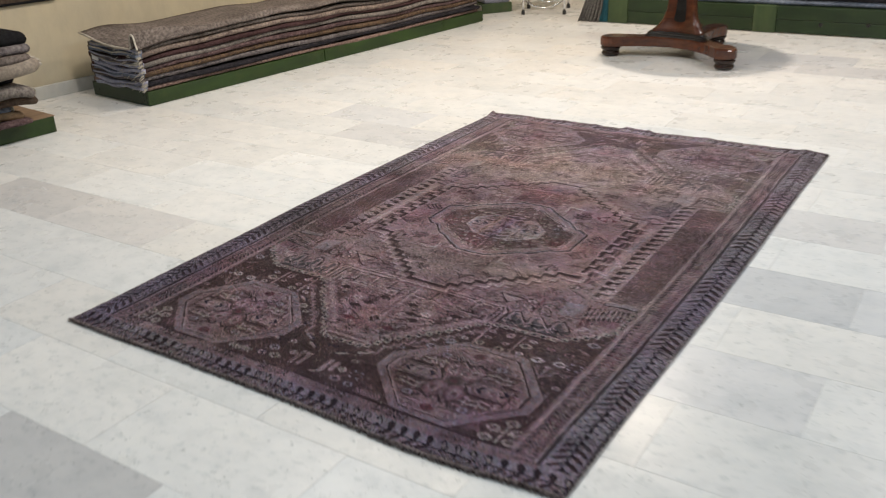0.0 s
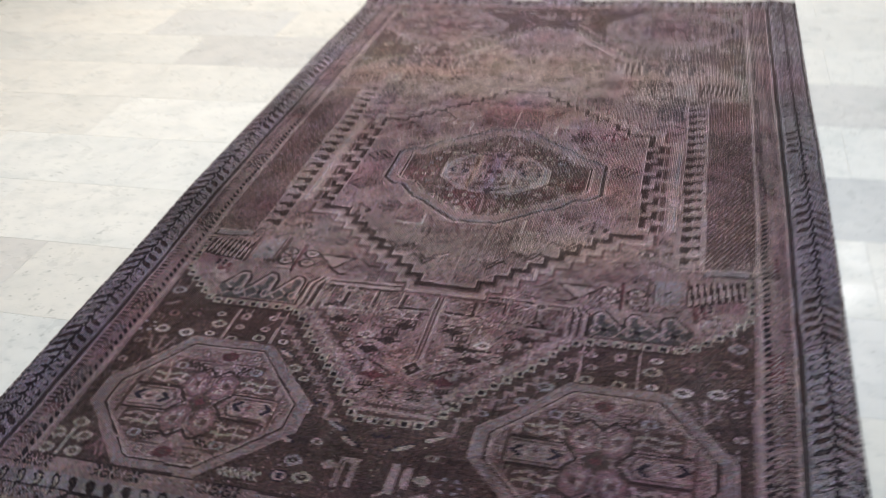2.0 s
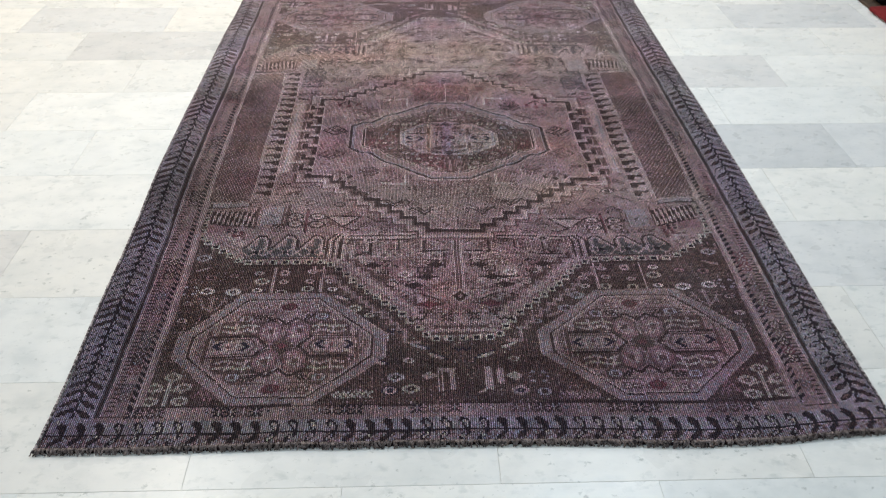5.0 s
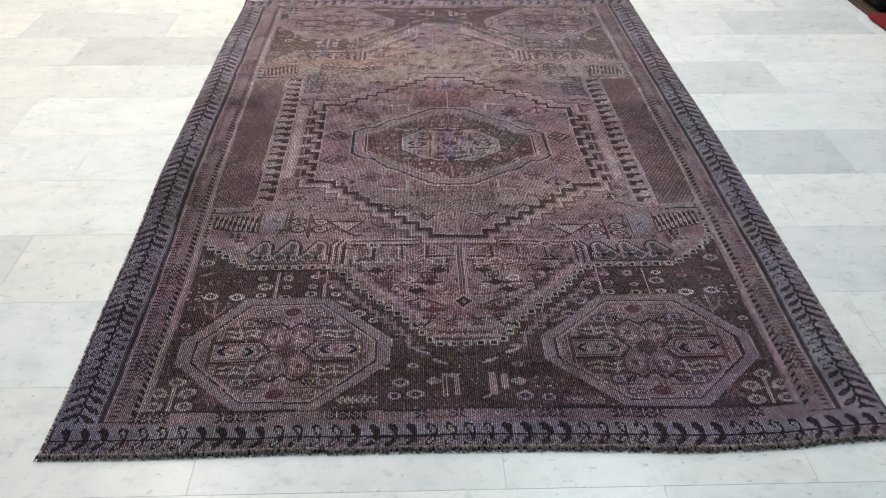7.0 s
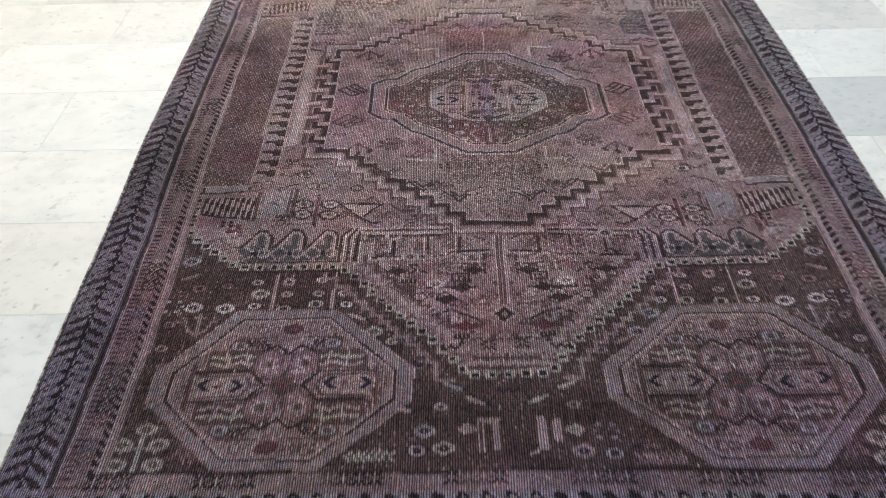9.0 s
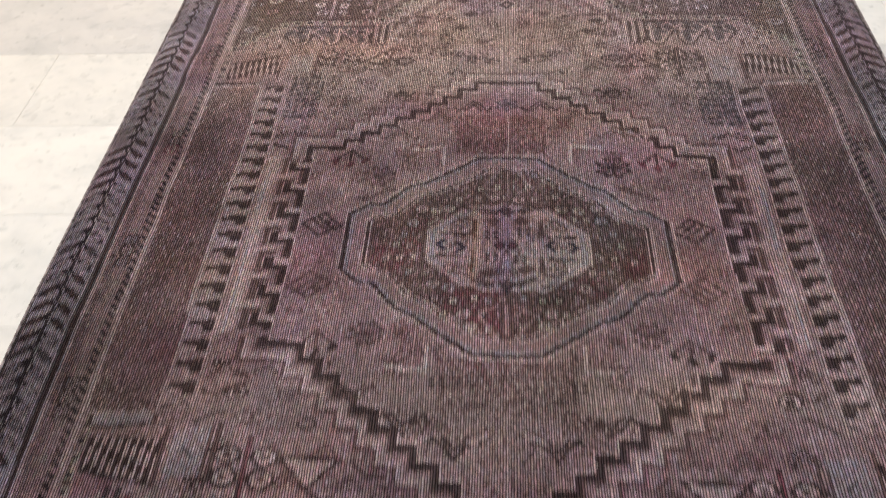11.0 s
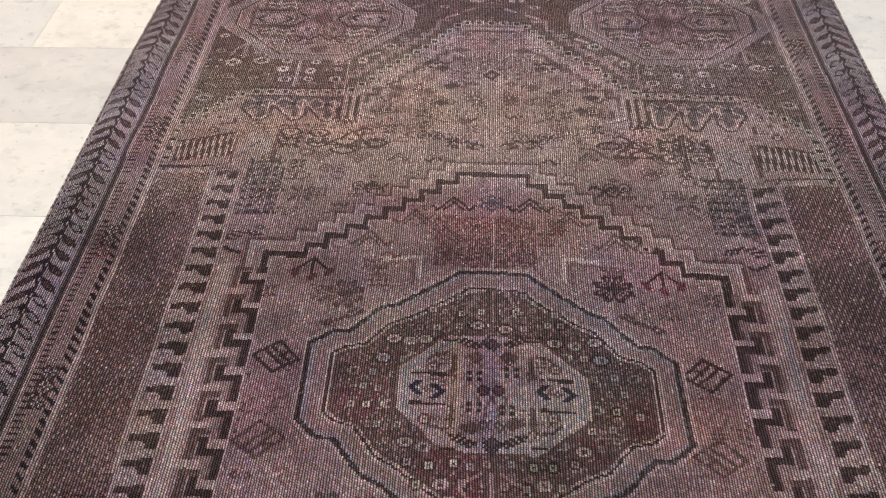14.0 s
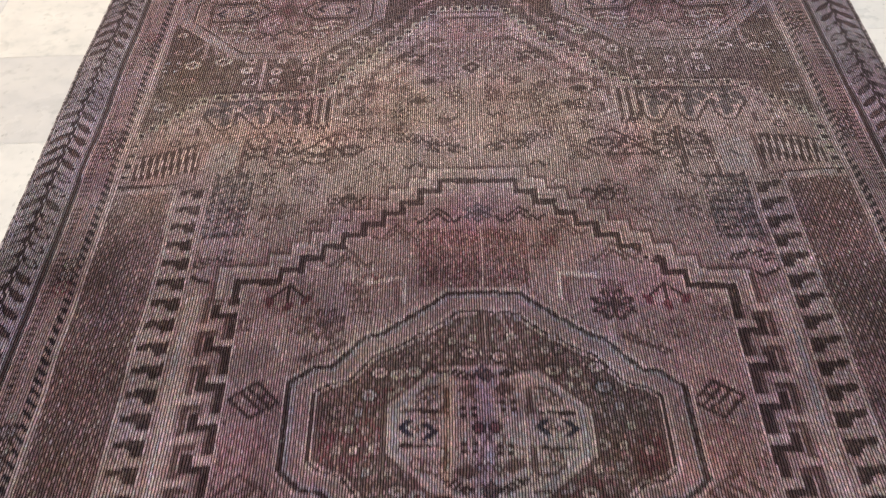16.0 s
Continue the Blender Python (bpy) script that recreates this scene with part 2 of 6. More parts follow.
# Small woven figures: o dark outline, x filling, . ground
FIGURES = {
    "ring": ("..oooo..", ".oxxxxo.", "oxx..xxo", "oxx..xxo", ".oxxxxo.", "..oooo.."),
    "oval": (".xxxx.", "xxxxxx", "xxooxx", "xxooxx", "xxxxxx", ".xxxx."),
    "bead": (".ooo.", "oxxxo", "oxoxo", "oxxxo", ".ooo."),
    "eye": ("..ooooo..", ".oxxxxxo.", "oxxoooxxo", "oxxo.oxxo", "oxxoooxxo", ".oxxxxxo.", "..ooooo.."),
    "double": ("..oooo..oooo..", ".ox..xoox..xo.", "ox....oo....xo", "ox....oo....xo", ".ox..xoox..xo.", "..oooo..oooo..", "...o..oo..o...", "..o..o..o..o.."),
    "curl": ("..ooo....ooo..", ".o...o..o...o.", "o..o..oo..o..o", "o.ooo.oo.ooo.o", "o...o.oo.o...o", ".ooo.o..o.ooo.", "....o....o...."),
    "star": ("oo...o...oo", "ooo..o..ooo", ".ooo.o.ooo.", "..oooxooo..", "....xxx....", "ooooxxxoooo", "....xxx....", "..oooxooo..", ".ooo.o.ooo.", "ooo..o..ooo", "oo...o...oo"),
    "flower": ("...ooo.ooo...", "..oxxo.oxxo..", ".oxxxo.oxxxo.", "..oooo.oooo..", "ooo...o...ooo", "oxxo.ooo.oxxo", "ooo...o...ooo", "..oooo.oooo..", ".oxxxo.oxxxo.", "..oxxo.oxxo..", "...ooo.ooo..."),
    "tent": ("......oo......", ".....oxxo.....", "....oxooxo....", "...oxo..oxo...", "..oxo.oo.oxo..", ".oxo.oxxo.oxo.", "oxo.oxooxo.oxo", ".o.oxo..oxo.o.", "..oo......oo.."),
    "arrow": ("...ooo", "..ooo.", ".ooo..", "ooo..x", ".ooo..", "..ooo.", "...ooo"),
    "bird": ("....oo........", "..ooooo.......", ".o.ox.oo...oo.", "....oxxxoooo..", ".....oxxxxo...", "....oo.oxo....", "...oo...ooo...", "..oo......oo.."),
    "ess": (".oooo....", "oo..oo..o", "o....oooo", ".....oo.."),
    "diamond": ("...o...", "..oxo..", ".oxxxo.", "oxx.xxo", ".oxxxo.", "..oxo..", "...o..."),
    "heart": ("..xxx...", ".xxxxxx.", "xxxxxxxx", "xxxxxxxx", ".xxxxx..", "..xx...."),
    "comb": ("x.x.x.x.x", "x.x.x.x.x", "xxxxxxxxx", "....x....", "....x....", "...xxx..."),
    "cross": (".x.", "xox", ".x."),
    "wing": ("......oo.oo", "....oo.oo..", "..oo.oo.oo.", "ooooo.oo...", "oo.ooo.....", "..oo......."),
    "rosette": (".oo.oo.", "ooxoxoo", "ox.o.xo", ".ooxoo.", "ox.o.xo", "ooxoxoo", ".oo.oo."),
    "leaf": ("ooo........", "xxxoo......", ".xxxxoo....", "..xxxxxoo..", "....xxxxxo.", "......xxxoo"),
    "bug": ("oo.o.oo", ".oo.oo.", "..oxo..", "oo.x.oo", "..oxo..", ".oo.oo.", "oo.o.oo"),
    "petal": ("...xxx...", ".xxxxxxx.", "xxxoooxxx", "xxooxooxx", "xxxoooxxx", ".xxxxxxx.", "...xxx..."),
    "dots": ("oo..oo", "oo..oo", "......", "oo..oo", "oo..oo"),
    "zag": ("o...o...o", "oo.ooo.oo", ".ooo.ooo.", "..o...o.."),
    "dash": ("xxxxxx", "oooooo"),
    "fork": ("o.o.o.o", "o.o.o.o", "ooooooo", "...o...", "...o...", "..ooo.."),
    "key": ("ooooooooo", "o.......o", "o.oooo..o", "o.o..o..o", "o.o.....o", "o.ooooooo"),
    "chevron": ("....oo....", "...oxxo...", "..oxooxo..", ".oxo..oxo.", "oxo....oxo", "oo......oo"),
}


class Loom:
    """A chart of knots. x runs across the rug from its middle line, y from its near end."""

    def __init__(self):
        cx = (np.arange(COLS) + 0.5) * KX - COLS * KX / 2
        cy = (np.arange(ROWS) + 0.5) * KY
        self.px, self.py = np.meshgrid(cx, cy)
        # the hand of the weaver: slow drifts of the drawing
        self.x = self.px + 0.007 * (value_noise(self.px, self.py, 0.45, 3) - 0.5)
        self.y = self.py + 0.008 * (value_noise(self.px, self.py, 0.50, 5) - 0.5)
        # the great lozenge was woven a little askew
        swing = np.clip(self.px, -0.42, 0.42) * np.clip((0.62 - np.abs(self.px)) / 0.15, 0, 1)
        self.y = self.y + 0.048 * swing * np.clip((np.minimum(self.py, 2.74 - self.py) - 0.68) / 0.12, 0, 1)
        self.a = np.abs(self.x)
        self.dye = np.full(self.px.shape, BROWN)
        self.rng = np.random.RandomState(11)

    def fill(self, mask, dye):
        self.dye[mask] = dye

    def rect(self, a0, a1, y0, y1, dye, within=None):
        m = (self.a >= a0) & (self.a < a1) & (self.y >= y0) & (self.y < y1)
        self.fill(m if within is None else m & within, dye)
        return m

    def inside(self, points, x=None, y=None):
        """Mask of a polygon."""
        x, y = self.a if x is None else x, self.y if y is None else y
        m = np.zeros(x.shape, bool)
        for (x0, y0), (x1, y1) in zip(points, points[1:] + points[:1]):
            if y0 != y1:
                m ^= ((y0 > y) != (y1 > y)) & (x < (x1 - x0) * (y - y0) / (y1 - y0) + x0)
        return m

    def line(self, points, width, dye, x=None, y=None, within=None):
        """A drawn line of that width through the points."""
        x, y = self.a if x is None else x, self.y if y is None else y
        width = max(width, 1.25 * KX)
        for (x0, y0), (x1, y1) in zip(points, points[1:]):
            dx, dy = x1 - x0, y1 - y0
            k = np.clip(((x - x0) * dx + (y - y0) * dy) / (dx * dx + dy * dy + 1e-12), 0, 1)
            m = np.hypot(x - x0 - k * dx, y - y0 - k * dy) < width / 2
            self.fill(m if within is None else m & within, dye)

    def stamp(self, name, x, y, dark=UMBER, light=PINK, flip=False, grow=1.0, both=True, upside=False):
        """A small figure, knot by knot; both: on the two sides of the middle line."""
        rows = FIGURES[name][::-1] if not upside else FIGURES[name]
        for side in ((-1, 1) if both else (1,)):
            jx, jy = (self.rng.randint(-1, 2, 2) if both else (0, 0))
            wide, high = len(rows[0]) * KNOT_X * grow, len(rows) * KNOT_Y * grow
            x0, y0 = side * x - wide / 2 + jx * KX, y - high / 2 + jy * KY
            if grow == 1.0:
                x0, y0 = round((x0 + COLS * KX / 2) / KX) * KX - COLS * KX / 2, round(y0 / KY) * KY
            i0, i1 = (max(0, int((q + COLS * KX / 2) / KX) - 1) for q in (x0, x0 + wide + 2 * KX))
            j0, j1 = (max(0, int(q / KY) - 1) for q in (y0, y0 + high + 2 * KY))
            ci = np.floor((self.px[j0:j1, i0:i1] - x0) / (KNOT_X * grow)).astype(int)
            cj = np.floor((self.py[j0:j1, i0:i1] - y0) / (KNOT_Y * grow)).astype(int)
            ok = (ci >= 0) & (ci < len(rows[0])) & (cj >= 0) & (cj < len(rows))
            sign = np.array([[".ox".index(c) for c in (row[::-1] if (side < 0) != flip else row)] for row in rows])
            what = np.where(ok, sign[np.clip(cj, 0, len(rows) - 1), np.clip(ci, 0, len(rows[0]) - 1)], 0)
            view = self.dye[j0:j1, i0:i1]
            view[what == 1], view[what == 2] = dark, light


    def sketch(self, cx, cy, strokes, dye, width=0.0056, flip=1, upside=1):
        """Line work of one figure about its middle; flip and upside of -1 mirror it."""
        i0, i1 = (min(COLS, max(0, int((cx + q) / KX + COLS / 2))) for q in (-0.12, 0.12))
        j0, j1 = (min(ROWS, max(0, int((cy + q) / KY))) for q in (-0.12, 0.12))
        x, y = (self.px[j0:j1, i0:i1] - cx) * flip, (self.py[j0:j1, i0:i1] - cy) * upside
        view = self.dye[j0:j1, i0:i1]
        for stroke in strokes:
            for (x0, y0), (x1, y1) in zip(stroke, stroke[1:]):
                dx, dy = x1 - x0, y1 - y0
                k = np.clip(((x - x0) * dx + (y - y0) * dy) / (dx * dx + dy * dy + 1e-12), 0, 1)
                view[np.hypot(x - x0 - k * dx, y - y0 - k * dy) < width / 2] = dye

    def flower(self, cx, cy, r, dark, light, petals=8):
        """A rosette of pointed petals with pale veins between them."""
        dx, dy = self.px - cx, (self.py - cy) * 1.1
        far, turn = np.hypot(dx, dy), (np.arctan2(dy, dx) / (2 * math.pi) * petals) % 1.0
        side = np.abs(turn - 0.5) * 2
        reach = r * (1.08 - 0.30 * side)
        self.fill((far < reach) & (far > 0.15 * r) & (side < 0.78), dark)
        self.fill((far < 0.74 * reach) & (far > 0.30 * r) & (side < 0.30), light)
        self.fill(far < 0.16 * r, dark)

    def icons(self, mask, wide, high, dark, light, density=0.42, seed=1, chance=1.0, half=True):
        """A close lattice of little mirrored figures, each of its own chance draw, over a ground."""
        rng = np.random.RandomState(seed)
        bits = rng.rand(61, 67, wide, high)
        some = rng.rand(61, 67)
        i, j = (self.a / KNOT_X).astype(int), (self.y / KNOT_Y).astype(int)
        cj = j // (high + 1)
        i = i + (cj % 2) * (wide // 2) if half else i
        ci, u, v = i // (wide + 1), i % (wide + 1), j % (high + 1)
        u2, v2 = np.minimum(u, wide - 1 - u), np.minimum(v, high - 1 - v)
        inside = mask & (u < wide) & (v < high) & (some[ci % 61, cj % 67] < chance)
        b = bits[ci % 61, cj % 67, np.clip(u2, 0, wide - 1), np.clip(v2, 0, high - 1)]
        self.fill(inside & (b < density), dark)
        self.fill(inside & (b > 1 - 0.6 * density), light)


def weave():
    w = Loom()
    a, x, y = w.a, w.x, w.y
    v = np.where(y < 1.37, y, 2.74 - y)  # from the nearer end
    end = np.where(y < 1.37, 0, 1)
    rnd = np.random.RandomState(5)

    # ground of the middle: everything between the two ladders
    ladder = [(0.0, 0.318), (0.075, 0.318), (0.105, 0.360), (0.138, 0.403), (0.179, 0.445), (0.214, 0.480), (0.250, 0.520), (0.284, 0.562), (0.335, 0.614), (0.548, 0.616), (0.590, 0.658), (0.640, 0.705), (0.672, 0.738)]
    middle = w.inside(ladder + [(0.672, 1.4), (0.0, 1.4)], a, v)
    w.fill(middle, MAUVE)

    w.icons(middle, 7, 7, ROSE, PINK, 0.16, 21)
    w.icons(middle & (v < 0.80), 9, 6, CHOC, PINK, 0.30, 29, 0.6)
    # close filling of the middle ground, row over row
    kinds = ("ring", "bug", "fork", "zag", "diamond", "ess", "eye", "petal", "leaf", "chevron", "double", "curl", "key", "tent")
    for j in range(13):
        for i in range(8):
            px, py = 0.035 + 0.080 * i + (0.040 if j % 2 else 0.0) + 0.016 * rnd.rand(), 0.415 + 0.054 * j + 0.010 * rnd.rand()
            name = kinds[rnd.randint(len(kinds))]
            dark = (UMBER, CHOC, CHOC)[rnd.randint(3)]
            light = (PINK, MAUVE, MAUVE, ROSE)[rnd.randint(4)]
            if py > 0.665 or px < 0.17 and py > 0.47:
                w.stamp(name, px, py, dark, light, rnd.rand() < 0.5)
                if not (0.655 < py < 0.90 and rnd.rand() < 0.65):
                    w.stamp(name, px, 2.74 - py, CHOC, light, rnd.rand() < 0.5, upside=True)

    # dark ground of both ends with rows of rings, combs and vases
    ends = (~middle) & (a < 0.672)
    w.icons(ends, 7, 6, UMBER, CHOC, 0.34, 22)
    w.icons(ends, 9, 7, BROWN, MAUVE, 0.16, 23, 0.55)
    for ax in (0.313, 0.368, 0.430, 0.491):
        for j, vv in enumerate((0.498, 0.538, 0.577)):
            if ax > 0.33 or vv < 0.56:
                for yy in (vv, 2.74 - vv):
                    w.stamp(("oval", "eye", "petal", "ring")[rnd.randint(4)], ax, yy + 0.004 * rnd.rand(), UMBER, (STONE, PINK, PINK, LIGHT, ROSE, LIGHT)[rnd.randint(6)])
    for ax in (0.342, 0.460):
        w.line([(ax, 0.492), (ax, 0.598)], 0.0055, PINK, y=v)
    # plants in the outer corners, and figures beside the octagons
    bush = [[(0.0, -0.06), (0.0, 0.035)], [(-0.012, 0.045), (0.012, 0.045)], [(0.0, 0.0), (-0.03, -0.01), (-0.03, 0.008)], [(0.0, 0.0), (0.03, -0.01), (0.03, 0.008)]]
    twig = [[(0.0, -0.03), (0.0, 0.03)], [(-0.03, 0.022), (-0.018, -0.01), (0.0, -0.03), (0.018, -0.01), (0.03, 0.022)], [(-0.036, 0.010), (-0.022, 0.008)], [(0.036, 0.010), (0.022, 0.008)], [(-0.010, 0.022), (0.010, 0.022)]]
    for side in (-1, 1):
        for end_y, up_side in ((0.0, 1), (2.74, -1)):
            w.sketch(side * 0.630, end_y + up_side * 0.165, bush, STONE if up_side > 0 else PINK, 0.0055, side, up_side)
            for bx, by in ((-0.030, -0.035), (0.030, -0.035), (-0.030, 0.006), (0.030, 0.006), (0.004, 0.036)):
                w.stamp("petal", side * 0.630 + bx, end_y + up_side * (0.165 + by), BROWN, STONE, both=False)
            w.sketch(side * 0.592, end_y + up_side * 0.452, twig, MAUVE, 0.0055, side, up_side)
            for bx, by, nm, light in ((0.549, 0.497, "petal", LIGHT), (0.610, 0.502, "petal", LIGHT), (0.655, 0.508, "flower", LILAC), (0.648, 0.455, "ring", MAUVE), (0.650, 0.392, "ring", PINK), (0.612, 0.398, "bug", ROSE), (0.640, 0.350, "ring", MAUVE), (0.556, 0.567, "ring", ROSE), (0.61, 0.560, "eye", ROSE), (0.640, 0.600, "leaf", MAUVE), (0.645, 0.645, "petal", SLATE)):
                w.stamp(nm, side * bx, end_y + up_side * by, UMBER, light, side < 0, both=False, upside=up_side < 0)
    arch = [[(-0.018, -0.038), (-0.018, 0.034), (0.016, 0.034), (0.016, -0.030)], [(-0.010, -0.038), (-0.010, 0.026), (0.008, 0.026), (0.008, -0.030)]]
    crook = [[(-0.016, 0.036), (-0.016, -0.026), (-0.026, -0.036), (-0.036, -0.038)], [(-0.008, 0.036), (-0.008, -0.028)], [(0.010, 0.032), (0.010, -0.010)], [(0.018, 0.032), (0.018, -0.010)]]
    sprig = [[(0.012 * q, 0.010), (0.012 * q - 0.010, 0.0), (0.012 * q, -0.010)] for q in range(-3, 4)]
    dart = [[(-0.02, -0.02), (0.0, 0.022), (0.02, -0.014)], [(-0.008, -0.020), (0.002, 0.004)]]
    for end_y, up_side in ((0.0, 1), (2.74, -1)):
        w.sketch(-0.038, end_y + up_side * 0.180, arch, PINK, 0.0058, 1, up_side)
        w.sketch(0.062, end_y + up_side * 0.178, crook, PINK, 0.0058, 1, up_side)
        w.sketch(-0.235, end_y + up_side * 0.138, sprig, STONE, 0.0052, 1, up_side)
        w.sketch(0.235, end_y + up_side * 0.130, sprig, MAUVE, 0.0052, -1, up_side)
        for side in (-1, 1):
            w.sketch(side * 0.555, end_y + up_side * 0.150, dart, ROSE, 0.0055, side, up_side)
            w.sketch(side * 0.625, end_y + up_side * 0.262, dart, MAUVE, 0.0055, side, up_side)
        for ax, vv, nm in ((-0.056, 0.260, "leaf"), (0.045, 0.258, "leaf"), (-0.075, 0.192, "heart"), (0.107, 0.188, "heart"), (-0.150, 0.190, "petal"), (0.156, 0.187, "flower"), (-0.115, 0.155, "petal"), (0.115, 0.145, "petal"), (-0.160, 0.150, "eye"), (0.165, 0.142, "eye"),
                           (-0.185, 0.240, "leaf"), (-0.120, 0.240, "ring"), (0.110, 0.240, "ring"), (0.160, 0.240, "zag"), (-0.060, 0.140, "zag"), (0.005, 0.140, "dots"), (0.0, 0.280, "zag"), (-0.10, 0.29, "leaf"), (0.10, 0.29, "leaf"), (-0.25, 0.43, "petal"), (0.25, 0.42, "petal"), (-0.215, 0.40, "ring"), (0.215, 0.40, "leaf"), (-0.175, 0.375, "bug"), (0.175, 0.375, "ring"), (-0.285, 0.47, "leaf"), (0.285, 0.47, "petal"), (-0.30, 0.155, "eye"), (-0.155, 0.345, "zag"), (0.155, 0.335, "zag")):
            w.stamp(nm, ax, end_y + up_side * vv, (UMBER, BROWN, INDIGO)[rnd.randint(3)], (STONE, PINK, PINK, MAUVE, SLATE)[rnd.randint(5)], ax > 0, both=False, upside=up_side < 0)

    # ladder of dotted squares
    def beads(points, step, size=0.021, y_axis=None):
        left = 0.0
        for (x0, y0), (x1, y1) in zip(points, points[1:]):
            far = math.hypot(x1 - x0, y1 - y0)
            while left <= far:
                bx, by = x0 + (x1 - x0) * left / far, y0 + (y1 - y0) * left / far
                m = (np.abs(a - bx) < size / 2) & (np.abs(v - by) < size / 2)
                w.fill(m, STONE)
                w.fill((np.abs(a - bx) < size * 0.24) & (np.abs(v - by) < size * 0.24), INK)
                left += step
            left -= far

    def stairs(points, step):
        """Square steps along a slanting line."""
        out = []
        for (x0, y0), (x1, y1) in zip(points, points[1:]):
            n = max(1, round(abs(x1 - x0) / step))
            for k in range(n):
                out += [(x0 + (x1 - x0) * k / n, y0 + (y1 - y0) * k / n), (x0 + (x1 - x0) * (k + 1) / n, y0 + (y1 - y0) * k / n)]
        return out + [points[-1]]

    slope = [(0.075, 0.318), (0.105, 0.362), (0.138, 0.405), (0.179, 0.447), (0.214, 0.482), (0.250, 0.522), (0.284, 0.566), (0.335, 0.617)]
    w.line(stairs([(p + 0.028, q - 0.012) for p, q in slope], 0.022), 0.010, MAUVE, y=v)
    w.line(stairs([(p - 0.030, q + 0.020) for p, q in slope[1:]], 0.022), 0.010, PINK, y=v)
    w.line(stairs([(p - 0.050, q + 0.034) for p, q in slope[2:]], 0.022), 0.008, CHOC, y=v)
    w.line(stairs([(p - 0.062, q + 0.050) for p, q in slope[2:]], 0.022), 0.009, PINK, y=v)
    w.line(stairs([(p - 0.078, q + 0.066) for p, q in slope[3:]], 0.022), 0.008, ROSE, y=v)
    w.line([(0.0, 0.334), (0.07, 0.334)], 0.006, CHOC, y=v)
    w.line([(0.0, 0.345), (0.075, 0.345)], 0.007, PINK, y=v)
    w.line([(0.0, 0.358), (0.06, 0.358)], 0.006, CHOC, y=v)
    w.line([(0.33, 0.604), (0.550, 0.606)], 0.006, UMBER, y=v)
    w.line([(0.33, 0.635), (0.550, 0.637)], 0.006, UMBER, y=v)
    beads([(0.0, 0.318)] + slope + [(0.545, 0.621), (0.565, 0.633), (0.592, 0.660), (0.640, 0.707), (0.664, 0.735), (0.671, 0.77), (0.671, 0.92)], 0.0305)
    w.line(stairs([(0.545, 0.69), (0.60, 0.745), (0.650, 0.80)], 0.02), 0.008, PINK, y=v)
    w.line(stairs([(0.52, 0.70), (0.58, 0.77), (0.635, 0.82)], 0.02), 0.007, CHOC, y=v)
    w.line(stairs([(0.50, 0.72), (0.56, 0.785), (0.62, 0.83)], 0.02), 0.008, PINK, y=v)

    # running hooks in grey-green beside the ladder
    hook = (a > 0.345) & (a < 0.556) & (v > 0.640) & (v < 0.745) & (a < 0.556 - 0.8 * np.clip(0.67 - v, 0, 1))
    w.fill(hook, MAUVE)
    w.fill(hook & (v < 0.690), TEAL)
    for k in range(3):
        ax = 0.366 + 0.072 * k
        w.line([(ax + 0.006, 0.650), (ax + 0.002, 0.714)], 0.015, TEAL, y=v, within=hook)
        for grow, dye in ((0.008, UMBER), (0.0, PINK)):
            w.line([(ax + 0.036 + grow, 0.684), (ax + 0.010, 0.726 + grow), (ax - 0.006, 0.724 + grow), (ax - 0.012 - grow, 0.712), (ax - 0.010 - grow, 0.656)], 0.0056, dye, y=v, within=hook)
        w.line([(ax - 0.036, 0.646), (ax - 0.008, 0.682), (ax + 0.030, 0.646)], 0.0055, PINK, y=v, within=hook)
        w.line([(ax - 0.036, 0.684), (ax - 0.008, 0.648), (ax + 0.030, 0.684)], 0.0055, PINK, y=v, within=hook)
        w.fill((np.abs(a - ax - 0.010) < 0.006) & (np.abs(v - 0.665) < 0.007), INK)
    # bracket that closes the row of hooks towards the middle
    for ax, dye in ((0.296, PINK), (0.305, UMBER), (0.314, PINK), (0.323, UMBER), (0.332, PINK), (0.341, UMBER)):
        w.line([(ax, 0.634), (ax, 0.712), (0.5 * ax + 0.148, 0.742 - 0.3 * (0.341 - ax))], 0.0058, dye, y=v)
    w.line([(0.318, 0.742), (0.282, 0.738)], 0.0058, PINK, y=v)
    # pale kite beside the rings
    w.fill(w.inside([(0.252, 0.828), (0.360, 0.828), (0.303, 0.768)], a, v), UMBER)
    w.fill(w.inside([(0.264, 0.822), (0.348, 0.822), (0.304, 0.777)], a, v), PINK)
    w.line([(0.303, 0.772), (0.276, 0.756), (0.262, 0.762)], 0.0058, UMBER, y=v)
    w.line([(0.240, 0.826), (0.215, 0.800), (0.185, 0.800)], 0.0058, CHOC, y=v)

    # lozenge squares, combs and ring clusters under the bars
    m = (a > 0.474) & (a < 0.528) & (v > 0.783) & (v < 0.873)
    w.fill(m, SLATE)
    w.fill(m & (w.rng.rand(*a.shape) < 0.30), MAUVE)
    w.rect(0.47, 0.474, 0.778, 0.878, CHOC)
    w.line([(0.490, 0.815), (0.514, 0.842)], 0.009, SLATE, y=v)
    w.line([(0.494, 0.820), (0.509, 0.836)], 0.0055, TEAL, y=v)
    w.line([(0.461, 0.775), (0.461, 0.880)], 0.007, CHOC, y=v)
    w.line([(0.541, 0.775), (0.541, 0.880)], 0.007, CHOC, y=v)
    fan = (a > 0.545) & (a < 0.657) & (v > 0.776 + 0.243 * (a - 0.525)) & (v < 0.868 + 0.12 * (a - 0.60))
    w.fill((a > 0.545) & (a < 0.657) & (v > 0.745) & (v < 0.885), MAUVE)
